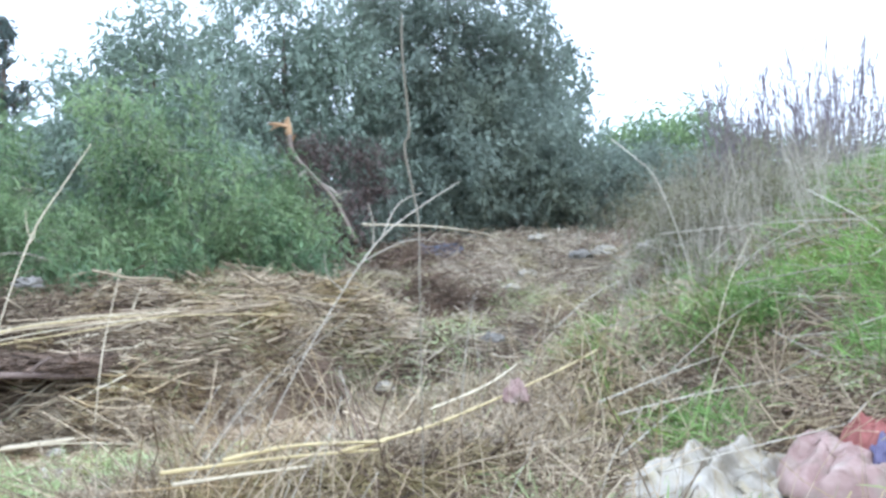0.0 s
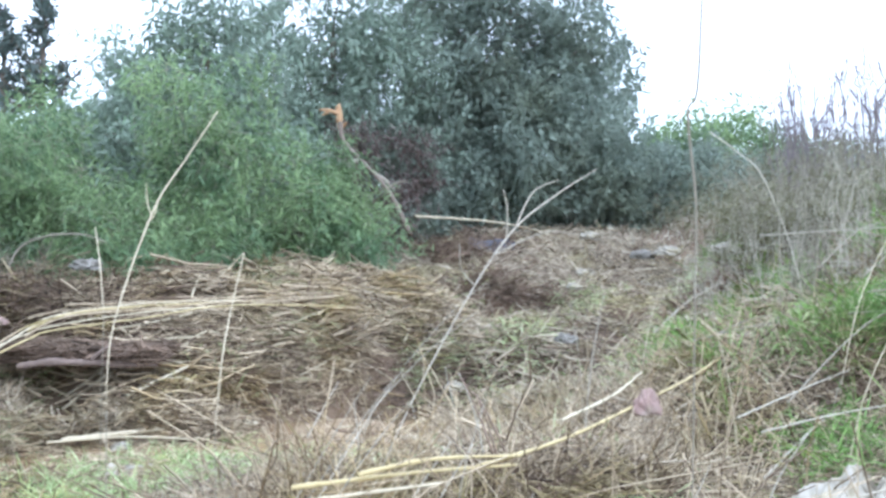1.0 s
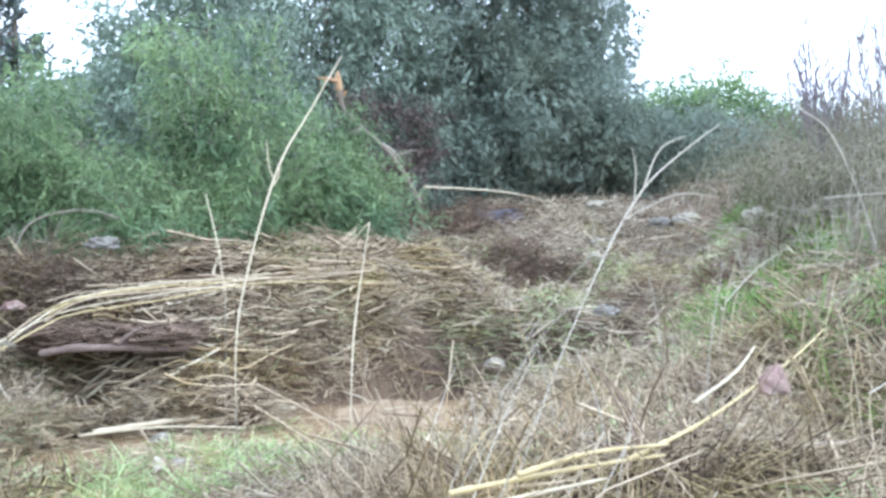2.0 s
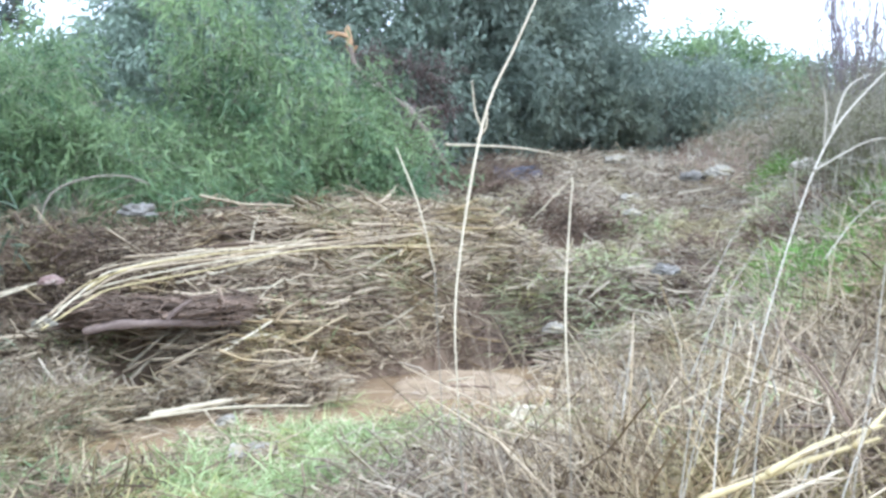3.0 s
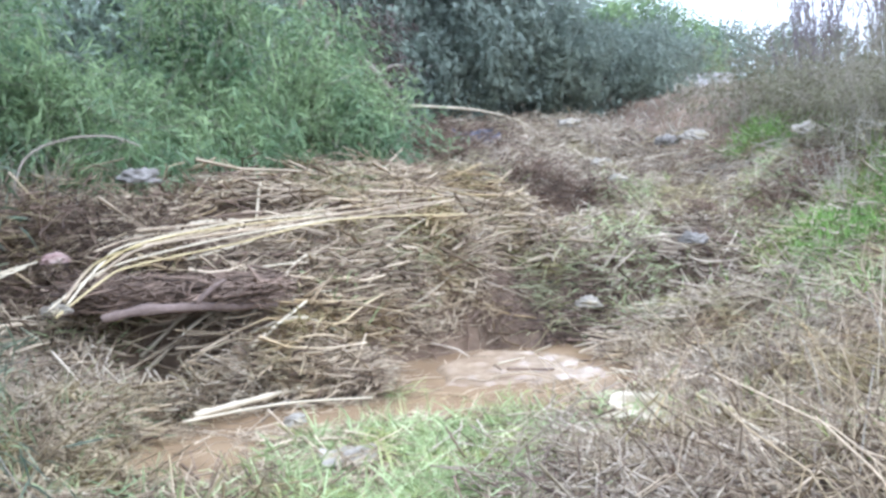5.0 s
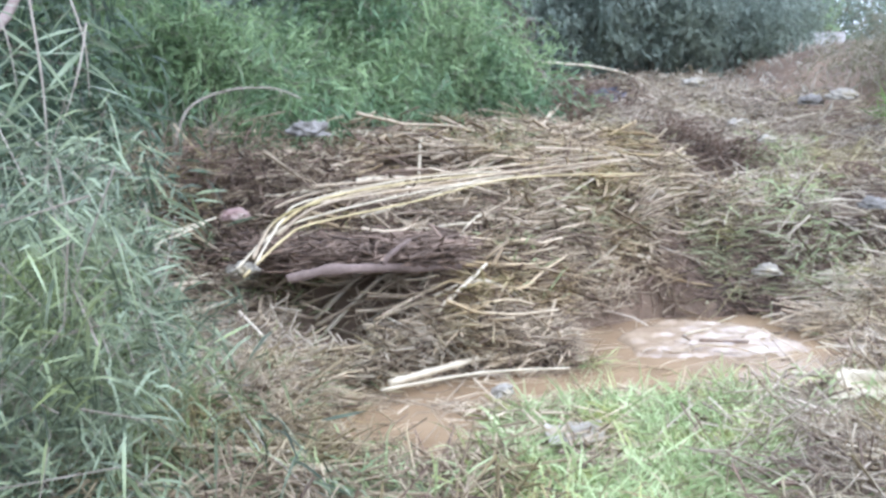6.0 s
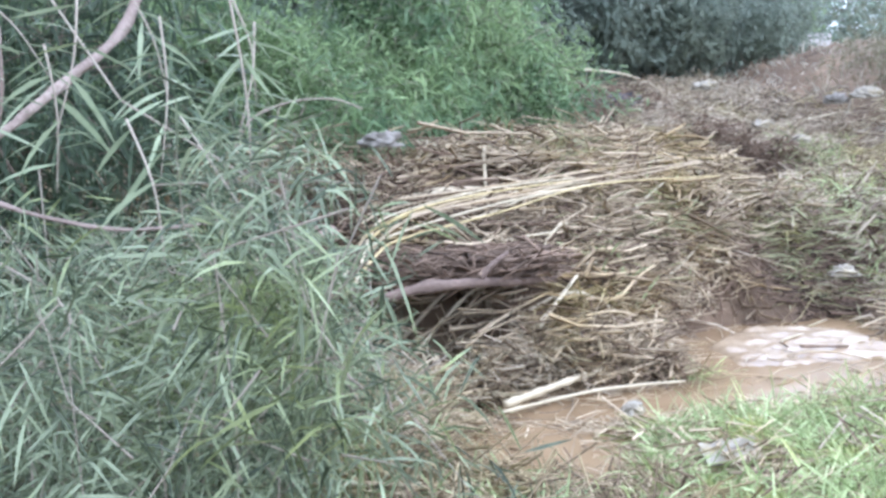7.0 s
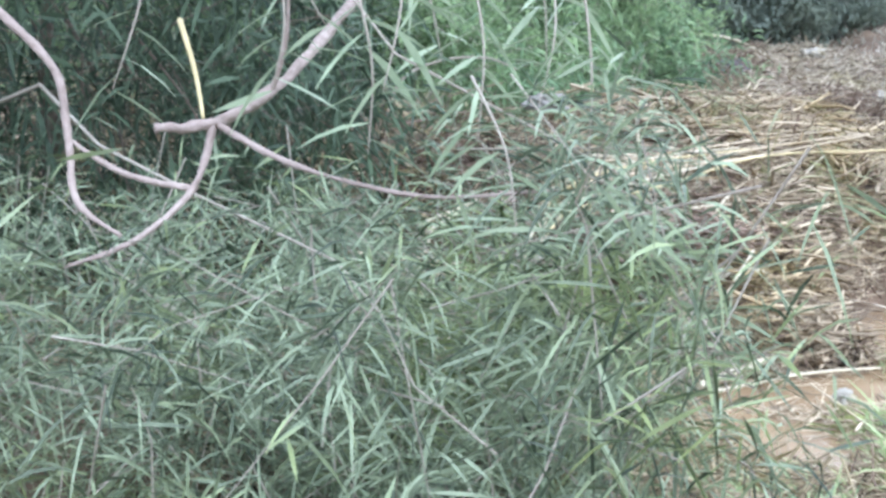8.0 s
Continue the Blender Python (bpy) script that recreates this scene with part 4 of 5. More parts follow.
o = Vector(acacia.location)
for name, pts, rad in (("branch", ((-6.33, 7.34, 2.0), (-5.6, 7.2, 2.75), (-4.95, 6.95, 2.6), (-4.6, 6.65, 2.15), (-4.66, 6.4, 1.72), (-4.82, 5.95, 1.47), (-4.94, 5.75, 1.34), (-5.07, 5.64, 1.27), (-5.2, 5.6, 1.26)), (0.028, 0.026, 0.023, 0.02, 0.017, 0.015, 0.014, 0.013, 0.01)),
                       ("fork", ((-5.07, 5.64, 1.27), (-5.12, 5.58, 1.12), (-5.25, 5.53, 1.01), (-5.4, 5.5, 0.96)), (0.01, 0.0085, 0.007, 0.004)),
                       ("fork", ((-5.07, 5.64, 1.27), (-4.88, 5.54, 1.17), (-4.6, 5.45, 1.1), (-4.3, 5.4, 1.11)), (0.009, 0.007, 0.005, 0.002)),
                       ("fork", ((-5.12, 5.58, 1.12), (-5.28, 5.6, 1.16), (-5.4, 5.62, 1.24)), (0.008, 0.007, 0.005)),
                       ("fork", ((-5.56, 5.7, 1.54), (-5.43, 5.66, 1.4), (-5.4, 5.62, 1.24), (-5.38, 5.58, 1.1), (-5.28, 5.54, 1.02)), (0.011, 0.01, 0.009, 0.008, 0.004)),
                       ("fork", ((-4.94, 5.75, 1.34), (-4.9, 5.7, 1.45), (-4.88, 5.66, 1.62)), (0.007, 0.006, 0.003))):
    piece = part(name, roughen(tube_mesh(name, [Vector(p) - o for p in pts], rad, M_BRANCH), max(rad) * 0.35, 40), acacia if name == "branch" else branch, "forked pale brown branch" if name == "branch" else "")
    branch = piece if name == "branch" else branch
part("broken_twig", tube_mesh("broken_twig", [Vector(p) - o for p in ((-5.1, 5.68, 1.28), (-5.13, 5.8, 1.4), (-5.18, 5.95, 1.53))], (0.004, 0.006, 0.008), M_CANE), branch, "bright yellow broken twig")


# bare upright saplings and grey shrubs on the bank
def bare_shrub(x, y, h, w, n, label, material, r=0.006, name="bare_shrub"):
    z = gz(x, y)
    root = tagged(new(name), label, "shrub")
    root.location = (x, y, z)
    a = rng.uniform(0, 2 * np.pi, n)
    q = w * rng.random(n) ** 0.5
    s = np.stack([np.cos(a) * q * 0.5, np.sin(a) * q * 0.5, np.full(n, -0.1)], axis=-1)
    H = h * rng.uniform(0.45, 1.05, n)
    e = np.stack([np.cos(a) * q * 1.2, np.sin(a) * q * 1.2, H], axis=-1)
    u = np.linspace(0, 1, 6)[None, :, None]
    P = s[:, None] * (1 - u) + e[:, None] * u + rng.normal(0, 0.03 * h, (n, 6, 3)) * u
    if n <= 30:
        for k in range(n):
            V, Q = tubes(P[k:k + 1], np.full((1, 1), r) * np.linspace(1.2, 0.4, 6), 4)
            part("stem", mesh_of("stem", V, Q, None, material), root)
    else:
        V, Q = tubes(P, np.full((n, 1), r) * np.linspace(1.2, 0.4, 6), 4)
        part("stem_growth", mesh_of("stem_growth", V, Q, None, material), root, kind="stuff")
    m = n * 7
    k, f = rng.integers(0, n, m), rng.uniform(0.3, 0.98, m)
    g = P[k, np.minimum((f * 5).astype(int), 4)]
    L = h * rng.uniform(0.08, 0.22, m)
    way = unit(m) * np.array([0.7, 0.7, 0.3]) + np.array([0, 0, 0.8])
    v = np.linspace(0, 1, 3)[None, :, None]
    V, Q = tubes(g[:, None] + way[:, None] * L[:, None, None] * v + rng.normal(0, 0.01, (m, 3, 3)) * v, np.full((m, 1), r * 0.45) * np.linspace(1, 0.5, 3), 3)
    part("twig_growth", mesh_of("twig_growth", V, Q, None, material), root, kind="stuff")
    return root


M_PURPLE = mat("purple_brown_twig", (0.1, 0.08, 0.085), (0.3, 0.26, 0.27), 0.8, 25, 0, 0.6, 2.0)
for x, y, h, w in ((4.5, 13.8, 2.5, 0.5), (5.1, 13.2, 2.2, 0.6), (5.8, 14.0, 2.6, 0.6), (6.5, 14.6, 3.0, 0.7), (4.9, 15.0, 2.7, 0.6), (7.6, 15.0, 3.0, 0.8), (5.5, 12.6, 2.0, 0.5)):
    bare_shrub(x, y, h, w, 26, "leafless purple-brown saplings standing on the bank", M_PURPLE, 0.011, "bare_saplings")
for x, y, h, w in ((2.9, 10.2, 0.9, 0.5), (3.3, 11.0, 1.0, 0.6), (4.1, 11.2, 1.0, 0.7), (3.4, 12.0, 1.0, 0.7), (4.0, 12.8, 1.0, 0.7), (4.8, 11.9, 0.9, 0.8), (2.6, 8.3, 0.8, 0.4), (5.6, 11.6, 0.9, 0.8)):
    bare_shrub(x, y, h, w, 40, "grey dry leafless shrub on the grassy bank", M_DRYSTEM, 0.004)
for x, y, h, w in ((2.3, 8.6, 1.0, 0.4), (2.8, 8.0, 1.2, 0.5), (3.2, 7.4, 1.2, 0.5), (2.1, 9.7, 0.9, 0.4), (3.6, 8.6, 1.3, 0.6)):
    bare_shrub(x, y, h, w, 28, "thicket of thin upright grey stems on the bank", M_GREYSTEM, 0.003, "dry_thicket")
for x, y, h, w in ((-4.5, 9.3, 0.8, 0.5), (-5.3, 9.0, 0.9, 0.6), (-6.1, 9.2, 0.9, 0.6)):
    bare_shrub(x, y, h, w, 45, "dead brown twiggy shrub at the end of the heap", M_DRYSTEM, 0.004)
for x, y, w, h in ((3.4, 14.0, 1.0, 0.8), (4.4, 14.8, 1.2, 1.0), (3.6, 12.4, 0.7, 0.7), (2.9, 10.6, 0.55, 0.7), (3.5, 10.0, 0.6, 0.7), (4.4, 12.2, 0.8, 0.8), (3.1, 11.6, 0.5, 0.6)):
    b, t = stand(x, y, h * 0.5, (0.1, 0), 0.03)
    plant("dry_bush", "dull olive-brown half-dry bush on the bank", b, t, [((x, y, b[2] + h * 0.45), (w, w, h * 0.55))], 3000, (0.09, 0.014), M_DRYLEAF, M_TWIG, 0.25, 22, 0.0, "bush", 0.3, 0.5)


# ---- canes and stalks lying and standing about ----
def cane(pts, r, material=M_PALE, label="long pale dry cane lying on the debris heap", name="cane", group="", taper=0.6):
    """A cane with swollen nodes and a cut end; its mesh origin lies at its first point."""
    o = Vector(pts[0])
    pts = [Vector(p) - o for p in pts]
    length = sum((pts[i + 1] - pts[i]).length for i in range(len(pts) - 1))
    steps = max(4, int(length / 0.05 / (len(pts) - 1)))
    n = len(pts)
    me = tube_mesh(name, pts, [r * (1 - (1 - taper) * k / (n - 1)) for k in range(n)], material, 7, steps)
    co = np.zeros(len(me.vertices) * 3, dtype=np.float32)
    me.vertices.foreach_get("co", co)
    rings = co.reshape(-1, 7, 3)
    mid = rings.mean(axis=1, keepdims=True)
    for k in range(3, len(rings) - 2, 4):
        rings[k] = mid[k] + (rings[k] - mid[k]) * 1.28
    me.vertices.foreach_set("co", rings.reshape(-1))
    ob = new(name, me)
    ob.location = o
    return tagged(ob, label, "cane", group)


def on(x, y, up=0.05):
    return (x, y, gz(x, y) + up)


# the bundle that arches over the heap
for k in range(9):
    f, j = rng.normal(0, 0.03, 6), rng.normal(0, 0.02, 6)
    s = 0.014 * (k - 4)
    way = [(-3.92 + f[0], 7.50 + 0.0 * s, 0.64 + s + j[0]), (-3.79 + f[1], 7.93 + 1.2 * s, 0.76 + s + j[1]), (-3.58 + f[2], 8.10 + 2.4 * s, 0.85 + s + j[2]), (-3.04 + f[3], 8.45 + 3.6 * s, 0.94 + s + j[3]), (-2.34 + f[4], 8.85 + 4.8 * s, 0.98 + s + j[4]), (-1.46 + f[5], 9.25 + 6.0 * s, 1.02 + s + j[5])]
    cane(way[(0, 0, 1, 2, 0, 1, 0, 2, 1)[k]:(6, 5, 6, 6, 4, 5, 5, 6, 4)[k]], rng.uniform(0.005, 0.0095), (M_CANE, M_PALE, M_STRAW, M_STRAW, M_WEED)[k % 5], "pale yellow cane arching over the debris heap", group="arched cane bundle")
# canes along the back ridge and scattered on the heap
for x0, y0, x1, y1, u in ((-3.75, 8.7, -2.7, 9.9, 0.1), (-3.2, 9.6, -1.75, 11.0, 0.12), (-1.9, 10.9, -0.9, 11.8, 0.12), (-2.9, 9.9, -1.4, 10.9, 0.15), (-1.6, 10.2, -0.6, 10.9, 0.08), (-2.2, 9.7, -0.9, 10.5, 0.1),
                          (-3.6, 8.2, -2.6, 8.6, 0.12), (-3.4, 8.1, -2.2, 8.7, 0.1), (-2.6, 8.3, -1.3, 9.2, 0.1), (-2.4, 8.6, -1.2, 9.5, 0.08), (-3.0, 8.0, -2.1, 8.3, 0.1), (-3.1, 8.9, -2.0, 9.3, 0.12), (-2.0, 9.0, -1.0, 9.9, 0.1),
                          (-4.4, 7.6, -4.0, 8.05, 0.16), (-4.5, 7.7, -4.05, 8.1, 0.14), (-4.42, 7.9, -4.12, 8.15, 0.2), (-5.2, 8.6, -4.3, 9.3, 0.12)):
    mx, my = (x0 + x1) / 2 + rng.normal(0, 0.05), (y0 + y1) / 2 + rng.normal(0, 0.05)
    cane([on(x0, y0, u + 0.02), on(mx, my, u + 0.05), on(x1, y1, u)], rng.uniform(0.007, 0.013), M_PALE if rng.random() < 0.7 else M_STRAW, group="canes on the heap")
for k in range(130):
    x, y = -6.0 + 6.2 * rng.random(), 7.9 + 3.6 * rng.random()
    a, L = rng.normal(0.35, 0.55), rng.uniform(0.25, 0.9)
    x1, y1 = x + L * math.cos(a), y + L * math.sin(a)
    if x1 > 0.2 or x < -4.2 - (y - 8) or min(open_flat(x, y), open_flat(x1, y1), open_flat(x1 + 0.2, y1 - 0.3)) < 1:
        continue
    cane([on(x, y, 0.08 + 0.1 * rng.random()), on((x + x1) / 2, (y + y1) / 2 + rng.normal(0, 0.03), 0.15), on(x1, y1, 0.06 + 0.1 * rng.random())], rng.uniform(0.005, 0.012), (M_PALE, M_STRAW, M_STRAW, M_ROOT)[k % 4],
         "short broken dry cane in the debris heap", group="canes on the heap")
for k in range(105):
    x, y = rng.uniform(-4.0, -1.2), rng.uniform(7.9, 9.9)
    y = y + 0.35 * max(x + 2.5, 0)
    L, a = rng.uniform(0.6, 1.6), rng.normal(0.42, 0.14)
    pts = [(x + L * u * math.cos(a - 0.1 * u), y + L * u * math.sin(a - 0.1 * u)) for u in (0, 0.33, 0.67, 1)]
    if pts[-1][0] > 0.3 or min(open_flat(*p) for p in pts) < 1 or max(float(pool(np.array(p[0]), np.array(p[1]))) for p in pts) > -0.5:
        continue
    top = max(gz(*p) for p in pts)
    cane([(px, py, 0.5 * gz(px, py) + 0.5 * top + rng.uniform(0.1, 0.2)) for px, py in pts], rng.uniform(0.004, 0.012), (M_PALE, M_STRAW, M_WEED, M_STRAW, M_ROOT)[k % 5], "long dry cane lying along the debris heap", group="canes on the heap")
for pts in (((-4.42, 7.70, 0.74), (-4.11, 8.00, 0.81)), ((-4.39, 7.65, 0.71), (-4.16, 7.95, 0.79)), ((-4.42, 7.50, 0.63), (-4.34, 7.70, 0.75)), ((-4.37, 7.75, 0.76), (-4.21, 7.90, 0.77))):
    cane(pts, rng.uniform(0.007, 0.01), M_PALE, "short pale broken cane at the end of the heap", group="canes on the heap")
# long cane at the far side, standing sticks
cane([(-0.9, 14.3, 1.98), (0.2, 15.6, 1.98), (1.0, 16.6, 1.9), (1.64, 17.4, 1.74)], 0.017, M_PALE, "long pale pole lying across the far stream bed")
cane([on(1.2, 14.2, 0.05), on(2.0, 14.3, 0.06), on(2.9, 14.6, 0.05)], 0.016, M_PALE, "pale cane lying on the far stream bed")
# yellow canes on the front mound
cane([(-1.13, 3.52, 0.6), (-0.72, 3.85, 0.585), (-0.33, 4.2, 0.545)], 0.009, M_CANE, "bright yellow cane lying on dry weeds", group="yellow canes")
cane([(-0.92, 3.64, 0.62), (-0.66, 3.87, 0.63), (-0.31, 4.23, 0.575)], 0.0095, M_CANE, "bright yellow cane lying on dry weeds", group="yellow canes")
cane([(-0.5, 4.03, 0.57), (-0.12, 4.5, 0.59), (0.26, 4.95, 0.66), (0.65, 5.4, 0.75), (0.95, 5.8, 0.83)], 0.009, M_CANE, "bright yellow cane lying on dry weeds", group="yellow canes", taper=0.45)
cane([(-1.08, 3.5, 0.56), (-0.85, 3.68, 0.555), (-0.6, 3.9, 0.54)], 0.008, M_PALE, "pale cane lying on dry weeds", group="yellow canes")
cane([(-0.1, 4.6, 0.66), (0.2, 5.0, 0.72), (0.4, 5.3, 0.8)], 0.008, M_PALE, "pale stem lying on dry weeds", "dry_reed")
# standing stalks
S = "tall thin dry stalk standing among the weeds"


def stalk(foot, pts, r, label, shoots=(), material=M_PALE):
    """A standing stalk: a thin dull foot among the weeds, a pale upper stem and its side shoots."""
    root = tagged(new("dry_stalk"), label, "stalk", "standing stalks")
    root.location = foot
    o = Vector(foot)
    part("foot", tube_mesh("foot", [Vector((0, 0, 0)), (Vector(pts[0]) - o) * 0.5 + Vector((0.006, 0, 0)), Vector(pts[0]) - o], [r * 0.35, r * 0.4, r * 0.5], M_DRYSTEM, 6), root, "dull brown foot of a stalk")
    n = len(pts)
    part("stem", tube_mesh("stem", [Vector(p) - o for p in pts], [r * (0.5 + 0.5 * min(1, 2 * k / (n - 1)) - 0.45 * max(0, 2 * k / (n - 1) - 1)) for k in range(n)], material, 7), root)
    for shoot in shoots:
        part("side_shoot", tube_mesh("side_shoot", [Vector(p) - o for p in shoot], [r * 0.65] * (len(shoot) - 1) + [r * 0.3], material, 6), root)
    return root


stalk((-1.42, 3.7, -0.08), ((-1.415, 3.66, 0.76), (-1.405, 3.74, 1.05), (-1.36, 3.84, 1.37)), 0.003, S, [((-1.36, 3.84, 1.37), (-1.41, 3.845, 1.32), (-1.478, 3.85, 1.255))])
stalk((-1.7, 3.4, -0.08), ((-1.71, 3.42, 0.86), (-1.705, 3.46, 1.125), (-1.622, 3.59, 1.5), (-1.53, 3.66, 1.69), (-1.44, 3.731, 1.865)), 0.0033, S,
      [((-1.622, 3.59, 1.48), (-1.64, 3.59, 1.53), (-1.645, 3.59, 1.6)), ((-1.64, 3.58, 1.46), (-1.615, 3.59, 1.49), (-1.61, 3.6, 1.54))])
stalk((-1.74, 3.4, -0.08), ((-1.75, 3.5, 1.16), (-1.78, 3.55, 1.31), (-1.827, 3.632, 1.45)), 0.0022, S)
for x, y, h, dx in ((-0.6, 3.9, 0.75, 0.12), (-0.75, 3.5, 0.6, 0.1), (-0.5, 3.6, 0.55, 0.18), (-0.95, 4.4, 0.7, -0.05), (-1.05, 4.9, 0.6, 0.1), (-0.7, 5.6, 0.6, -0.08)):
    b = on(x, y, -0.05)
    cane([b, (x + dx * 0.3, y, b[2] + h * 0.6), (x + dx, y + 0.05, b[2] + h)], 0.003, M_GREYSTEM, "thin grey weed stalk standing upright", "dry_stalk", "standing stalks", 0.5)
stalk((-0.17, 2.25, -0.08), ((-0.158, 2.24, 1.35), (-0.16, 2.235, 1.48), (-0.19, 2.19, 1.645), (-0.178, 2.17, 1.69), (-0.191, 2.095, 1.86), (-0.19, 2.08, 1.95)), 0.003, S, material=M_DRYSTEM)
for x, y, h, dx, dy in ((0.05, 5.0, 0.95, 0.1, 0), (0.9, 5.2, 1.0, -0.15, 0.1), (1.3, 5.0, 0.9, 0.3, 0.1), (0.6, 4.2, 0.6, 0.25, 0), (-0.9, 3.8, 0.7, 0.3, 0.15), (-1.0, 3.7, 0.65, 0.25, 0.1), (-0.8, 3.7, 0.7, 0.28, 0.2), (-1.1, 3.9, 0.6, 0.2, 0),
                        (1.6, 5.8, 1.1, 0.4, 0.2), (-0.2, 6.0, 0.9, 0.1, 0.1), (0.3, 6.4, 1.0, -0.1, 0.1), (0.7, 6.8, 0.9, 0.15, 0), (-0.5, 5.4, 0.7, -0.1, 0.1), (1.9, 6.6, 1.1, 0.2, 0.1), (0.1, 3.6, 0.6, 0.2, 0.1), (-0.4, 4.7, 0.6, -0.15, 0)):
    b = on(x, y, -0.05)
    cane([b, (x + dx * 0.4, y + dy * 0.4, b[2] + h * 0.6), (x + dx, y + dy, b[2] + h)], rng.uniform(0.003, 0.005), M_GREYSTEM if rng.random() < 0.5 else M_PALE, "thin dry weed stalk leaning over", "dry_stalk", "standing stalks", 0.4)
for pts in (((-1.11, 3.75, 0.50), (-0.96, 4.00, 0.71), (-0.82, 4.20, 0.89)),
            ((-1.06, 3.65, 0.53), (-0.93, 3.95, 0.73), (-0.79, 4.20, 0.92)),
            ((-1.15, 3.65, 0.50), (-1.03, 3.90, 0.71), (-0.91, 4.10, 0.90)),
            ((-1.16, 4.15, 0.65), (-1.10, 4.30, 0.77), (-1.06, 4.40, 0.84)),
            ((-0.79, 4.55, 0.90), (-0.60, 4.80, 1.10), (-0.42, 5.00, 1.25)),
            ((-0.92, 4.25, 0.74), (-0.70, 4.55, 0.95), (-0.47, 4.80, 1.12)),
            ((-1.04, 3.85, 0.58), (-0.95, 4.00, 0.69), (-0.86, 4.10, 0.77)),
            ((-1.00, 3.55, 0.54), (-0.88, 3.80, 0.69), (-0.76, 4.00, 0.82))):
    cane(pts, rng.uniform(0.0018, 0.003), M_GREYSTEM if rng.random() < 0.5 else M_DRYSTEM, "grey-green dry stalk leaning with others over the mound", "dry_stalk", "leaning stalks", 0.5)
for pts in (((-0.42, 4.20, 0.57), (-0.49, 4.35, 0.75), (-0.56, 4.50, 0.87)), ((-0.37, 4.30, 0.58), (-0.46, 4.40, 0.75), (-0.54, 4.50, 0.84)), ((-0.39, 4.20, 0.51), (-0.44, 4.30, 0.68), (-0.48, 4.40, 0.78))):
    cane(pts, 0.0045, M_ROOT, "dark brown stem leaning over the mound", "dry_stalk", "leaning stalks", 0.5)
# the long grey stems that hang over the bank
for k in range(24):
    x, y = 0.7 + 2.6 * rng.random(), 3.9 + 3.4 * rng.random()
    a, L = rng.normal(0.25, 0.35), rng.uniform(0.8, 1.9)
    z = gz(x, y) + 0.12 + 0.35 * rng.random()
    x1, y1 = x + L * math.cos(a), y + L * math.sin(a)
    z1 = max(z + rng.normal(0.25, 0.2), gz(x1, y1) + 0.02)
    cane([(x, y, z), ((x + x1) / 2, (y + y1) / 2, (z + z1) / 2 + rng.uniform(0.0, 0.12)), (x1, y1, z1)], rng.uniform(0.003, 0.006), M_DRYSTEM if k % 3 else M_GREYSTEM, "long grey dry stem leaning over the bank", "dry_reed", "stems over the bank", 0.5)

for pts in (((0.876, 4.0, 0.46), (1.29, 4.15, 0.52), (1.91, 4.5, 0.56)), ((0.884, 4.9, 0.57), (1.374, 5.1, 0.64), (2.118, 5.4, 0.7), (2.64, 5.6, 0.75)), ((0.8, 5.0, 0.62), (1.35, 5.5, 0.72), (1.86, 6.0, 0.79)),
            ((2.74, 7.0, 1.88), (2.85, 6.4, 1.65), (2.9, 5.9, 1.42)), ((1.91, 8.0, 1.59), (2.63, 7.0, 1.64), (3.1, 6.5, 1.62)), ((1.5, 8.0, 2.4), (1.64, 7.7, 2.2), (1.77, 7.5, 1.98), (1.95, 7.3, 1.3), (2.0, 7.2, 0.6))):
    cane(pts, 0.005, M_GREYSTEM, "long grey dry stem leaning over the bank", "dry_reed", "stems over the bank", 0.5)
cane([(-4.5, 9.15, 1.0), (-4.4, 9.2, 1.38), (-4.15, 9.25, 1.52), (-3.85, 9.3, 1.54), (-3.65, 9.35, 1.47)], 0.009, M_TWIG, "grey arching dead branch at the end of the heap", "branch")
cane([(-5.4, 8.6, 0.9), (-5.1, 8.8, 1.2), (-4.8, 9.0, 1.3)], 0.01, M_TWIG, "grey dead branch at the end of the heap", "branch")
# the dead forked branch
fork = tagged(new("dead_branch"), "pale grey dead forked branch sticking up from the weeds", "branch")
fork.location = (-0.75, 4.1, gz(-0.75, 4.1))
o = Vector(fork.location)
for name, pts, rad in (("stem", ((-0.95, 3.9, 0.35), (-0.75, 4.15, 0.8), (-0.5, 4.4, 1.25), (-0.32, 4.55, 1.5), (-0.12, 4.7, 1.66), (0.08, 4.83, 1.79)), (0.002, 0.0025, 0.003, 0.0042, 0.0034, 0.0016)),
                       ("twig", ((-0.42, 4.47, 1.38), (-0.2, 4.5, 1.48), (-0.02, 4.55, 1.47)), (0.003, 0.0026, 0.0014)),
                       ("twig", ((-0.36, 4.52, 1.45), (-0.36, 4.5, 1.58), (-0.38, 4.48, 1.66)), (0.0036, 0.003, 0.0016)),
                       ("twig", ((-0.32, 4.55, 1.5), (-0.24, 4.6, 1.66), (-0.12, 4.66, 1.72)), (0.0036, 0.003, 0.0016)),
                       ("twig", ((-0.5, 4.4, 1.25), (-0.56, 4.3, 1.32), (-0.57, 4.25, 1.42)), (0.0036, 0.003, 0.0016))):
    part(name, tube_mesh(name, [Vector(p) - o for p in pts], rad, M_GREYSTEM), fork)

M_SHEET = mat("bluish_grey_sheet", (0.06, 0.062, 0.075), (0.17, 0.17, 0.2), 0.5, 14, 0.3, 0.0, 5.0, 0.1, 0.3, patch=1.2)
M_LOG = mat("weathered_log", (0.085, 0.06, 0.05), (0.29, 0.22, 0.18), 0.8, 30, 0.6, 0.0, 4.0, patch=1.2)
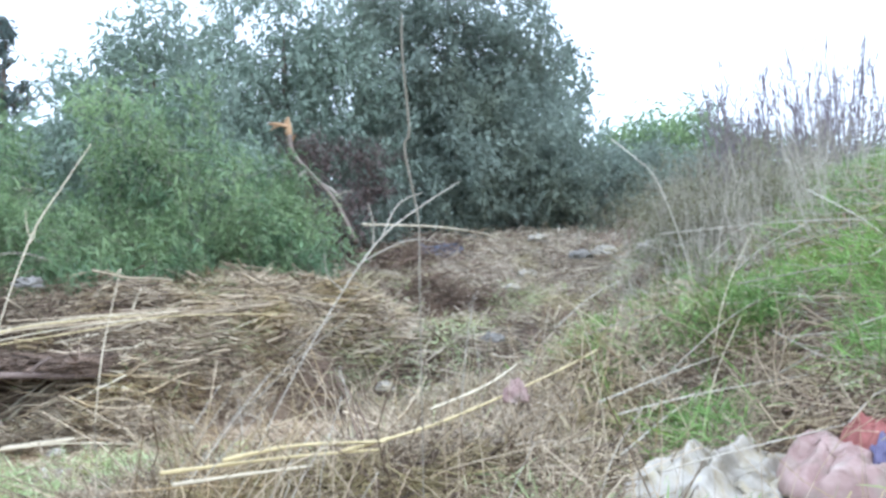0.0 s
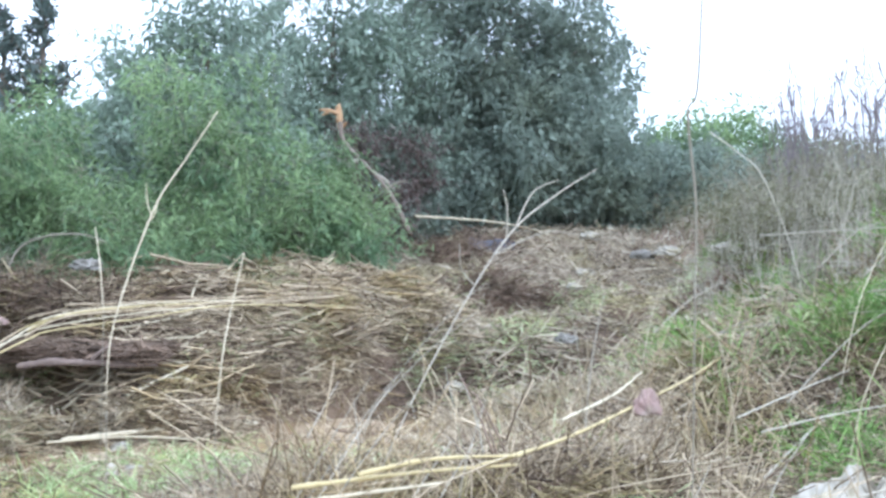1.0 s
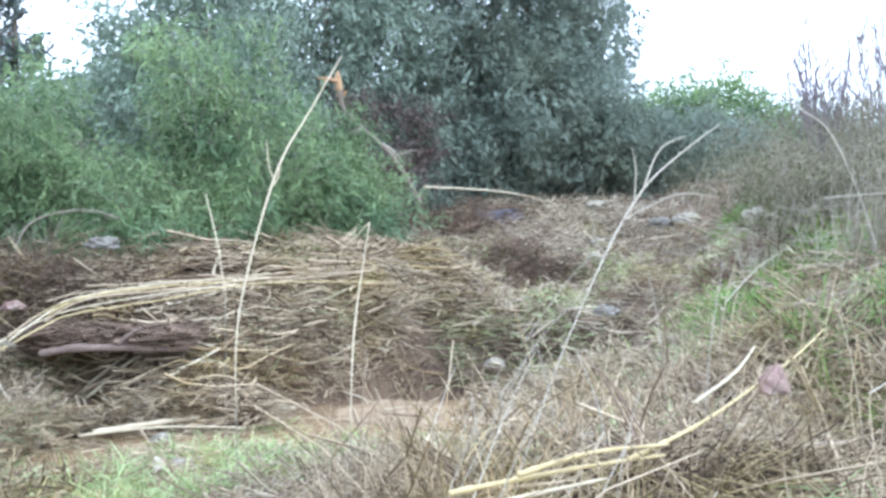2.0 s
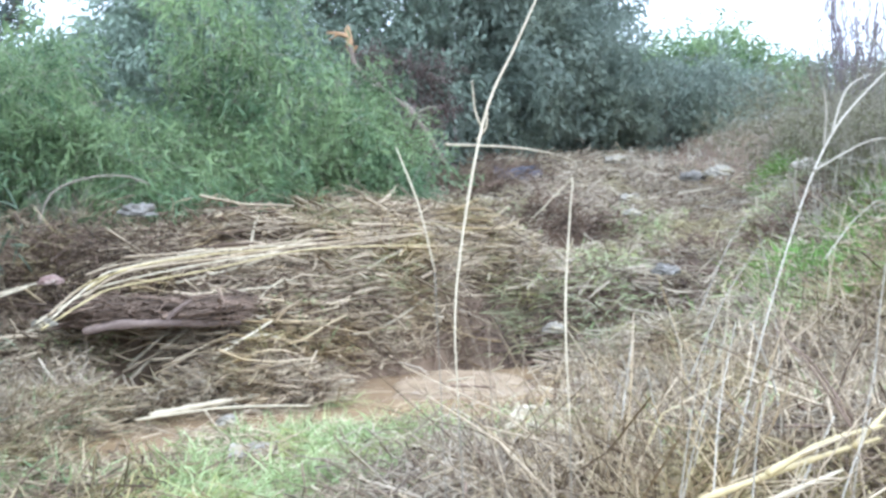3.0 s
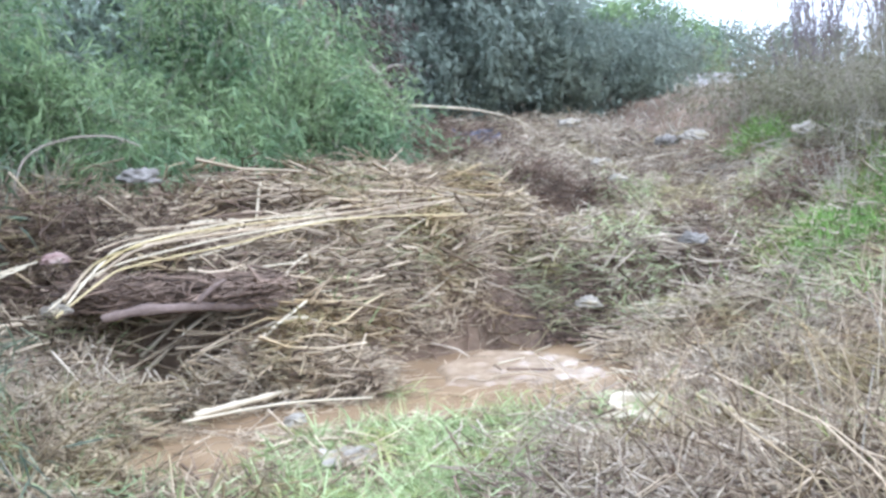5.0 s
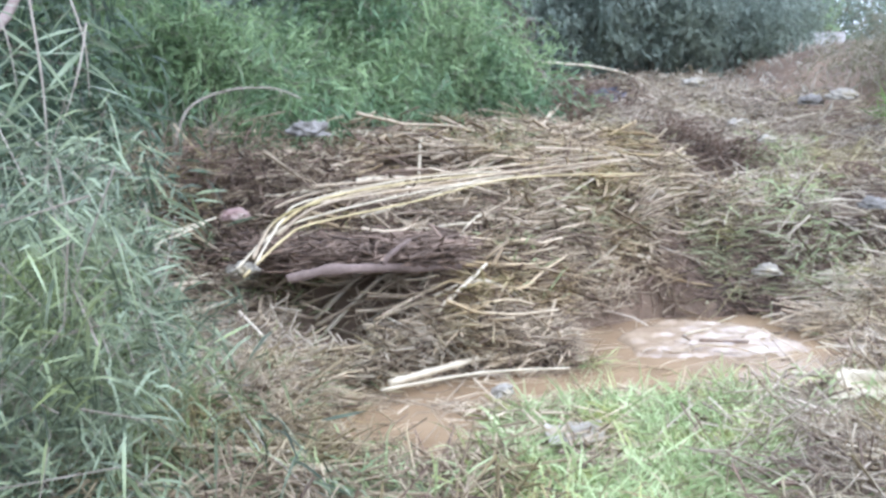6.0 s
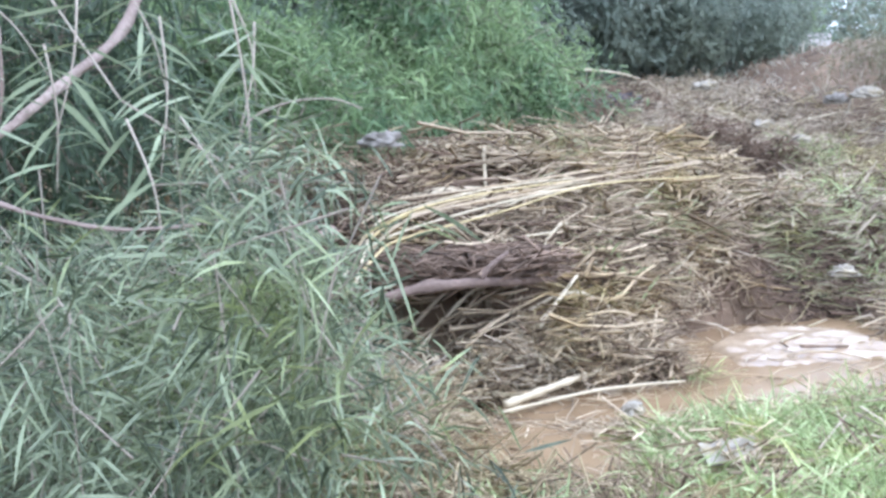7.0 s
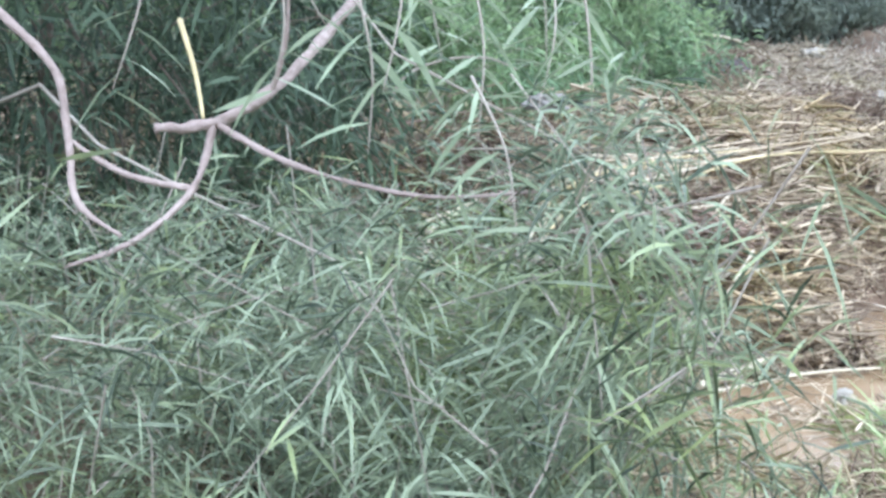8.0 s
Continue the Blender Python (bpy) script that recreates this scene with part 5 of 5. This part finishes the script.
# the log over a dark hollow in the heap
log = tagged(new("log"), "weathered grey-brown log jutting from the debris heap", "log")
log.location = (-3.74, 7.66, 0.53)
part("stem", roughen(tube_mesh("stem", [(0, 0, -0.015), (0.2, 0.04, 0.015), (0.42, 0.1, 0.012), (0.66, 0.18, -0.005), (0.95, 0.32, -0.03)], [0.02, 0.032, 0.026, 0.028, 0.014], M_LOG, 12, 10), 0.009, 9), log)
part("knot", tube_mesh("knot", [(0.5, 0.12, 0.03), (0.58, 0.14, 0.1), (0.66, 0.16, 0.15)], [0.018, 0.015, 0.008], M_LOG), log)
# sticks by the puddle
cane([(-3.25, 7.25, 0.05), (-2.7, 7.65, 0.06), (-2.07, 8.17, 0.02)], 0.02, M_PALE, "pale split stick lying across the puddle", "stick")
cane([(-2.35, 7.9, 0.04), (-2.2, 8.05, 0.05), (-2.05, 8.2, 0.03)], 0.028, M_CREAM, "pale split stick lying across the puddle", "stick")
cane([(-3.3, 7.1, 0.06), (-2.8, 7.25, 0.08), (-2.3, 7.45, 0.03)], 0.009, M_PALE, "thin pale stick lying across the puddle", "stick")
cane([(-2.95, 7.75, 0.3), (-2.6, 8.2, 0.48)], 0.014, M_PALE, "pale broken cane stuck in the heap", "stick")
cane([(-0.43, 8.01, 0.01), (-0.40, 7.35, -0.07), (-0.45, 6.82, -0.10), (-0.76, 6.05, -0.02)], 0.011, M_PALE, "pale stick lying on dry weeds", "stick")
cane([(-4.36, 6.11, 0.20), (-4.11, 6.03, 0.20), (-3.82, 6.01, 0.17), (-3.48, 6.04, 0.12)], 0.011, M_PALE, "long pale cane lying by the puddle", "stick")
cane([(-3.74, 5.92, 0.14), (-3.60, 5.86, 0.14), (-3.48, 5.91, 0.10)], 0.011, M_PALE, "pale cane lying by the puddle", "stick")
cane([(-5.3, 5.0, 0.2), (-4.6, 4.95, 0.22), (-3.9, 5.0, 0.12)], 0.014, M_SPLIT, "orange-brown cane lying under the bush", "stick")


# ---- rubbish ----
def crumple(name, label, category, at, size, material, seed, fold=0.35, freq=3.0, rz=0.0, detail=4):
    """A crumpled sheet or bag: a lumpy body with sharp folds and a flat underside."""
    bm = bmesh.new()
    bmesh.ops.create_icosphere(bm, subdivisions=detail, radius=1.0)
    for v in bm.verts:
        p = v.co.copy()
        q = p * freq + Vector((seed * 3.1, seed * 1.7, seed))
        crease = 1 - abs(noise.noise(q)) * 2
        crease2 = 1 - abs(noise.noise(q * 2.3)) * 2
        s = 1 + fold * (crease - 0.6) + fold * 0.5 * (crease2 - 0.6) + 0.3 * noise.noise(p * 1.2 + Vector((seed, 0, 0)))
        v.co = Vector((p.x * size[0] * s, p.y * size[1] * s, max(p.z, -0.25) * size[2] * s))
    me = bpy.data.meshes.new(name)
    bm.to_mesh(me)
    bm.free()
    me.polygons.foreach_set("use_smooth", np.ones(len(me.polygons), dtype=bool))
    me.materials.append(material)
    ob = new(name, me)
    ob.matrix_world = pose(*at, 0, 0, rz)
    return tagged(ob, label, category)


def scrap(name, label, category, at, w, d, material, seed, thick=0.012, curl=0.08, tilt=(0, 0, 0)):
    """A torn, curled flat piece with a little thickness."""
    n = 9
    bm = bmesh.new()
    grid = {}
    for top in (0, 1):
        for i in range(n):
            for j in range(n):
                u, v = i / (n - 1) - 0.5, j / (n - 1) - 0.5
                k = 1 + 0.35 * noise.noise(Vector((math.atan2(v, u + 1e-6) * 1.3, seed, 0)))
                z = curl * (noise.noise(Vector((u * 3, v * 3, seed))) + 1.5 * (u * u + v * v))
                grid[top, i, j] = bm.verts.new((u * w * k * (1 - 0.4 * v * v), v * d * k * (1 - 0.4 * u * u), z + (top - 0.5) * thick))
    for i in range(n - 1):
        for j in range(n - 1):
            bm.faces.new([grid[1, i, j], grid[1, i + 1, j], grid[1, i + 1, j + 1], grid[1, i, j + 1]])
            bm.faces.new([grid[0, i, j], grid[0, i, j + 1], grid[0, i + 1, j + 1], grid[0, i + 1, j]])
    for i in range(n - 1):
        for a, b in (((i, 0), (i + 1, 0)), ((i + 1, n - 1), (i, n - 1)), ((0, i + 1), (0, i)), ((n - 1, i), (n - 1, i + 1))):
            bm.faces.new([grid[0, *a], grid[0, *b], grid[1, *b], grid[1, *a]])
    me = bpy.data.meshes.new(name)
    bm.to_mesh(me)
    bm.free()
    me.materials.append(material)
    ob = new(name, me)
    ob.matrix_world = pose(*at, *tilt)
    return tagged(ob, label, category)


def drape(name, label, category, at, rx, ry, high, material, seed, rz=0.0):
    """A crumpled thin sheet lying over itself in long soft folds, closed underneath."""
    rings, segs = 52, 120
    verts, quads = [], []
    for top in (1, 0):
        for i in range(rings):
            for j in range(segs):
                u, a = min((i + 0.02) / (rings - 1), 1.0), 2 * math.pi * j / segs
                rim = 1 + 0.22 * noise.noise(Vector((math.cos(a) * 1.4, math.sin(a) * 1.4, seed))) + 0.1 * noise.noise(Vector((math.cos(a) * 4, math.sin(a) * 4, seed + 3)))
                x, y = math.cos(a) * u * rim, math.sin(a) * u * rim
                warp = 0.5 * noise.noise(Vector((x * 1.2, y * 1.2, seed + 7)))
                q = Vector((x * 2.1 + 0.6 * warp, y * 2.6 - warp, seed))
                d, cells = noise.voronoi(q)
                d2, cells2 = noise.voronoi(q * 2.4 + Vector((0, 0, 3.0)))
                tilt, tilt2 = noise.noise_vector(cells[0] * 5.3), noise.noise_vector(cells2[0] * 5.3)
                flat = tilt.dot(q - cells[0]) + 0.4 * tilt2.dot(q * 2.4 + Vector((0, 0, 3.0)) - cells2[0])
                along, across = x * 0.8 + y * 0.6 + 0.3 * warp, y * 0.8 - x * 0.6 + 0.4 * warp
                fold = 1.6 - 3.2 * abs(noise.noise(Vector((along * 0.9, across * 3.0, seed + 4)))) - 0.9 * abs(noise.noise(Vector((along * 2.2, across * 6.5, seed + 8))))
                dome = (1 - u ** 3.0) ** 0.6
                z = high * (dome * (0.66 + 0.45 * noise.noise(Vector((x * 1.3, y * 1.3, seed + 2)))) + (0.07 * flat + 0.17 * fold - 0.1) * (0.25 + 0.75 * dome) - 0.1)
                lap = 0.1 * dome
                x += lap * (tilt.x + 0.5 * tilt2.x)
                y += lap * (tilt.y + 0.5 * tilt2.y)
                verts.append((x * rx, y * ry, z if top else min(z - 0.01, 0.0 if u < 0.9 else z - 0.006)))
    n = rings * segs
    for i in range(rings - 1):
        for j in range(segs):
            k = (j + 1) % segs
            quads.append((i * segs + j, (i + 1) * segs + j, (i + 1) * segs + k, i * segs + k))
            quads.append((n + i * segs + j, n + i * segs + k, n + (i + 1) * segs + k, n + (i + 1) * segs + j))
    b = (rings - 1) * segs
    for j in range(segs):
        quads.append((b + j, n + b + j, n + b + (j + 1) % segs, b + (j + 1) % segs))
    ob = new(name, mesh_of(name, verts, np.array(quads), None, material, True))
    ob.matrix_world = pose(*at, 0, 0, rz)
    return tagged(ob, label, category)


drape("plastic_bag", "crumpled dirty white plastic bag on the bank", "bag", (1.28, 4.45, gz(1.28, 4.45) + 0.03), 0.6, 0.42, 0.42, M_WHITE, 2.3, 15)
drape("pink_bag", "crumpled pale pink plastic bag beside a white one", "bag", (1.8, 4.24, gz(1.8, 4.24) + 0.03), 0.36, 0.32, 0.26, M_PINK, 5.1, 0)
drape("red_cloth", "crumpled red cloth on the bank", "cloth", (2.03, 4.4, gz(2.03, 4.4) + 0.02), 0.19, 0.2, 0.19, M_RED, 8.2, 0)
drape("blue_cloth", "small crumpled blue cloth on the bank", "cloth", (1.99, 4.22, gz(1.99, 4.22) + 0.03), 0.12, 0.1, 0.16, M_BLUE, 9.4, 30)
crumple("pink_wrapper", "torn pink plastic wrapper caught in dry weeds", "wrapper", (0.36, 4.95, 0.66), (0.06, 0.025, 0.085), M_PINK, 11, 0.5, 1.6)
scrap("broken_tray", "broken whitish plastic tray on cut grass", "tray", (-2.53, 6.45, gz(-2.53, 6.45) + 0.09), 0.26, 0.15, M_WHITE, 3, 0.012, 0.03, (22, 0, 15))
scrap("broken_board", "torn cream board lying on dry twigs", "board", (-0.95, 6.92, -0.02), 0.34, 0.2, M_CREAM, 6, 0.02, 0.06, (35, 5, -10))
for x, y, z, s, m, l in ((-0.45, 9.1, 0.22, 0.075, M_WHITE, "small crumpled white plastic scrap"), (2.0, 16.8, 1.6, 0.15, M_WHITE, "crumpled white plastic scrap on the stream bed"), (2.58, 11.06, 1.19, 0.13, M_WHITE, "crumpled white plastic bag on the bank"),
                         (1.1, 12.45, 0.88, 0.08, M_WHITE, "small white plastic scrap on the stream bed"), (1.47, 14.0, 1.2, 0.11, M_WHITE, "small white plastic scrap on the stream bed"), (-3.95, 7.58, 0.58, 0.06, M_WHITE, "small white plastic scrap in the heap"),
                         (-3.6, 8.72, 1.25, 0.1, M_GREY, "dirty grey cloth scrap on the heap"), (0.6, 9.55, 0.62, 0.09, M_GREY, "grey plastic scrap on the stream bed"), (2.2, 13.6, 1.45, 0.14, M_GREY, "bluish grey plastic scrap on the stream bed"),
                         (2.5, 13.5, 1.5, 0.13, M_WHITE, "white plastic scrap on the stream bed"), (-4.0, 7.9, 0.82, 0.06, M_PINK, "small pale pink scrap in the heap"),
                         (-2.75, 6.95, 0.06, 0.05, M_WHITE, "small white scrap by the puddle")):
    k = x * 3.7 + y
    crumple("plastic_scrap", l, "rubbish", (x, y, max(z, gz(x, y) + (0.2 if y > 9 else 0.13))), (s * 1.2, s * 0.8, s * 0.65), m, k, 0.6, 1.5, 40 * math.sin(k * 9), 4)

litter("hollow_roots", "dark roots and earth under the far pole", np.concatenate([rng.normal((-0.45, 14.9), (0.4, 0.25), (700, 2)), rng.normal((0.3, 16.1), (0.35, 0.2), (300, 2))]), (0.1, 0.4), (0.004, 0.012), M_ROOT, None, 1, 0.4, 0.5, 0.8)
scrap("sheet_scrap", "bluish grey plastic sheet half buried in the stream bed", "sheet", (0.28, 15.8, gz(0.28, 15.8) + 0.2), 0.7, 0.34, M_SHEET, 4, 0.02, 0.12, (35, 0, 10))

# the pale low wall far along the bed
bm = bmesh.new()
bmesh.ops.create_cube(bm, size=1.0)
bmesh.ops.scale(bm, vec=(2.6, 0.4, 0.7), verts=bm.verts)
bmesh.ops.bevel(bm, geom=bm.edges[:], offset=0.04, segments=2, affect="EDGES")
me = bpy.data.meshes.new("low_wall")
bm.to_mesh(me)
bm.free()
me.materials.append(M_CONCRETE)
wall = new("low_wall", me)
wall.location = (8.8, 27.2, gz(8.8, 27.2) + 0.12)
tagged(wall, "pale concrete low wall far along the stream bed", "wall")
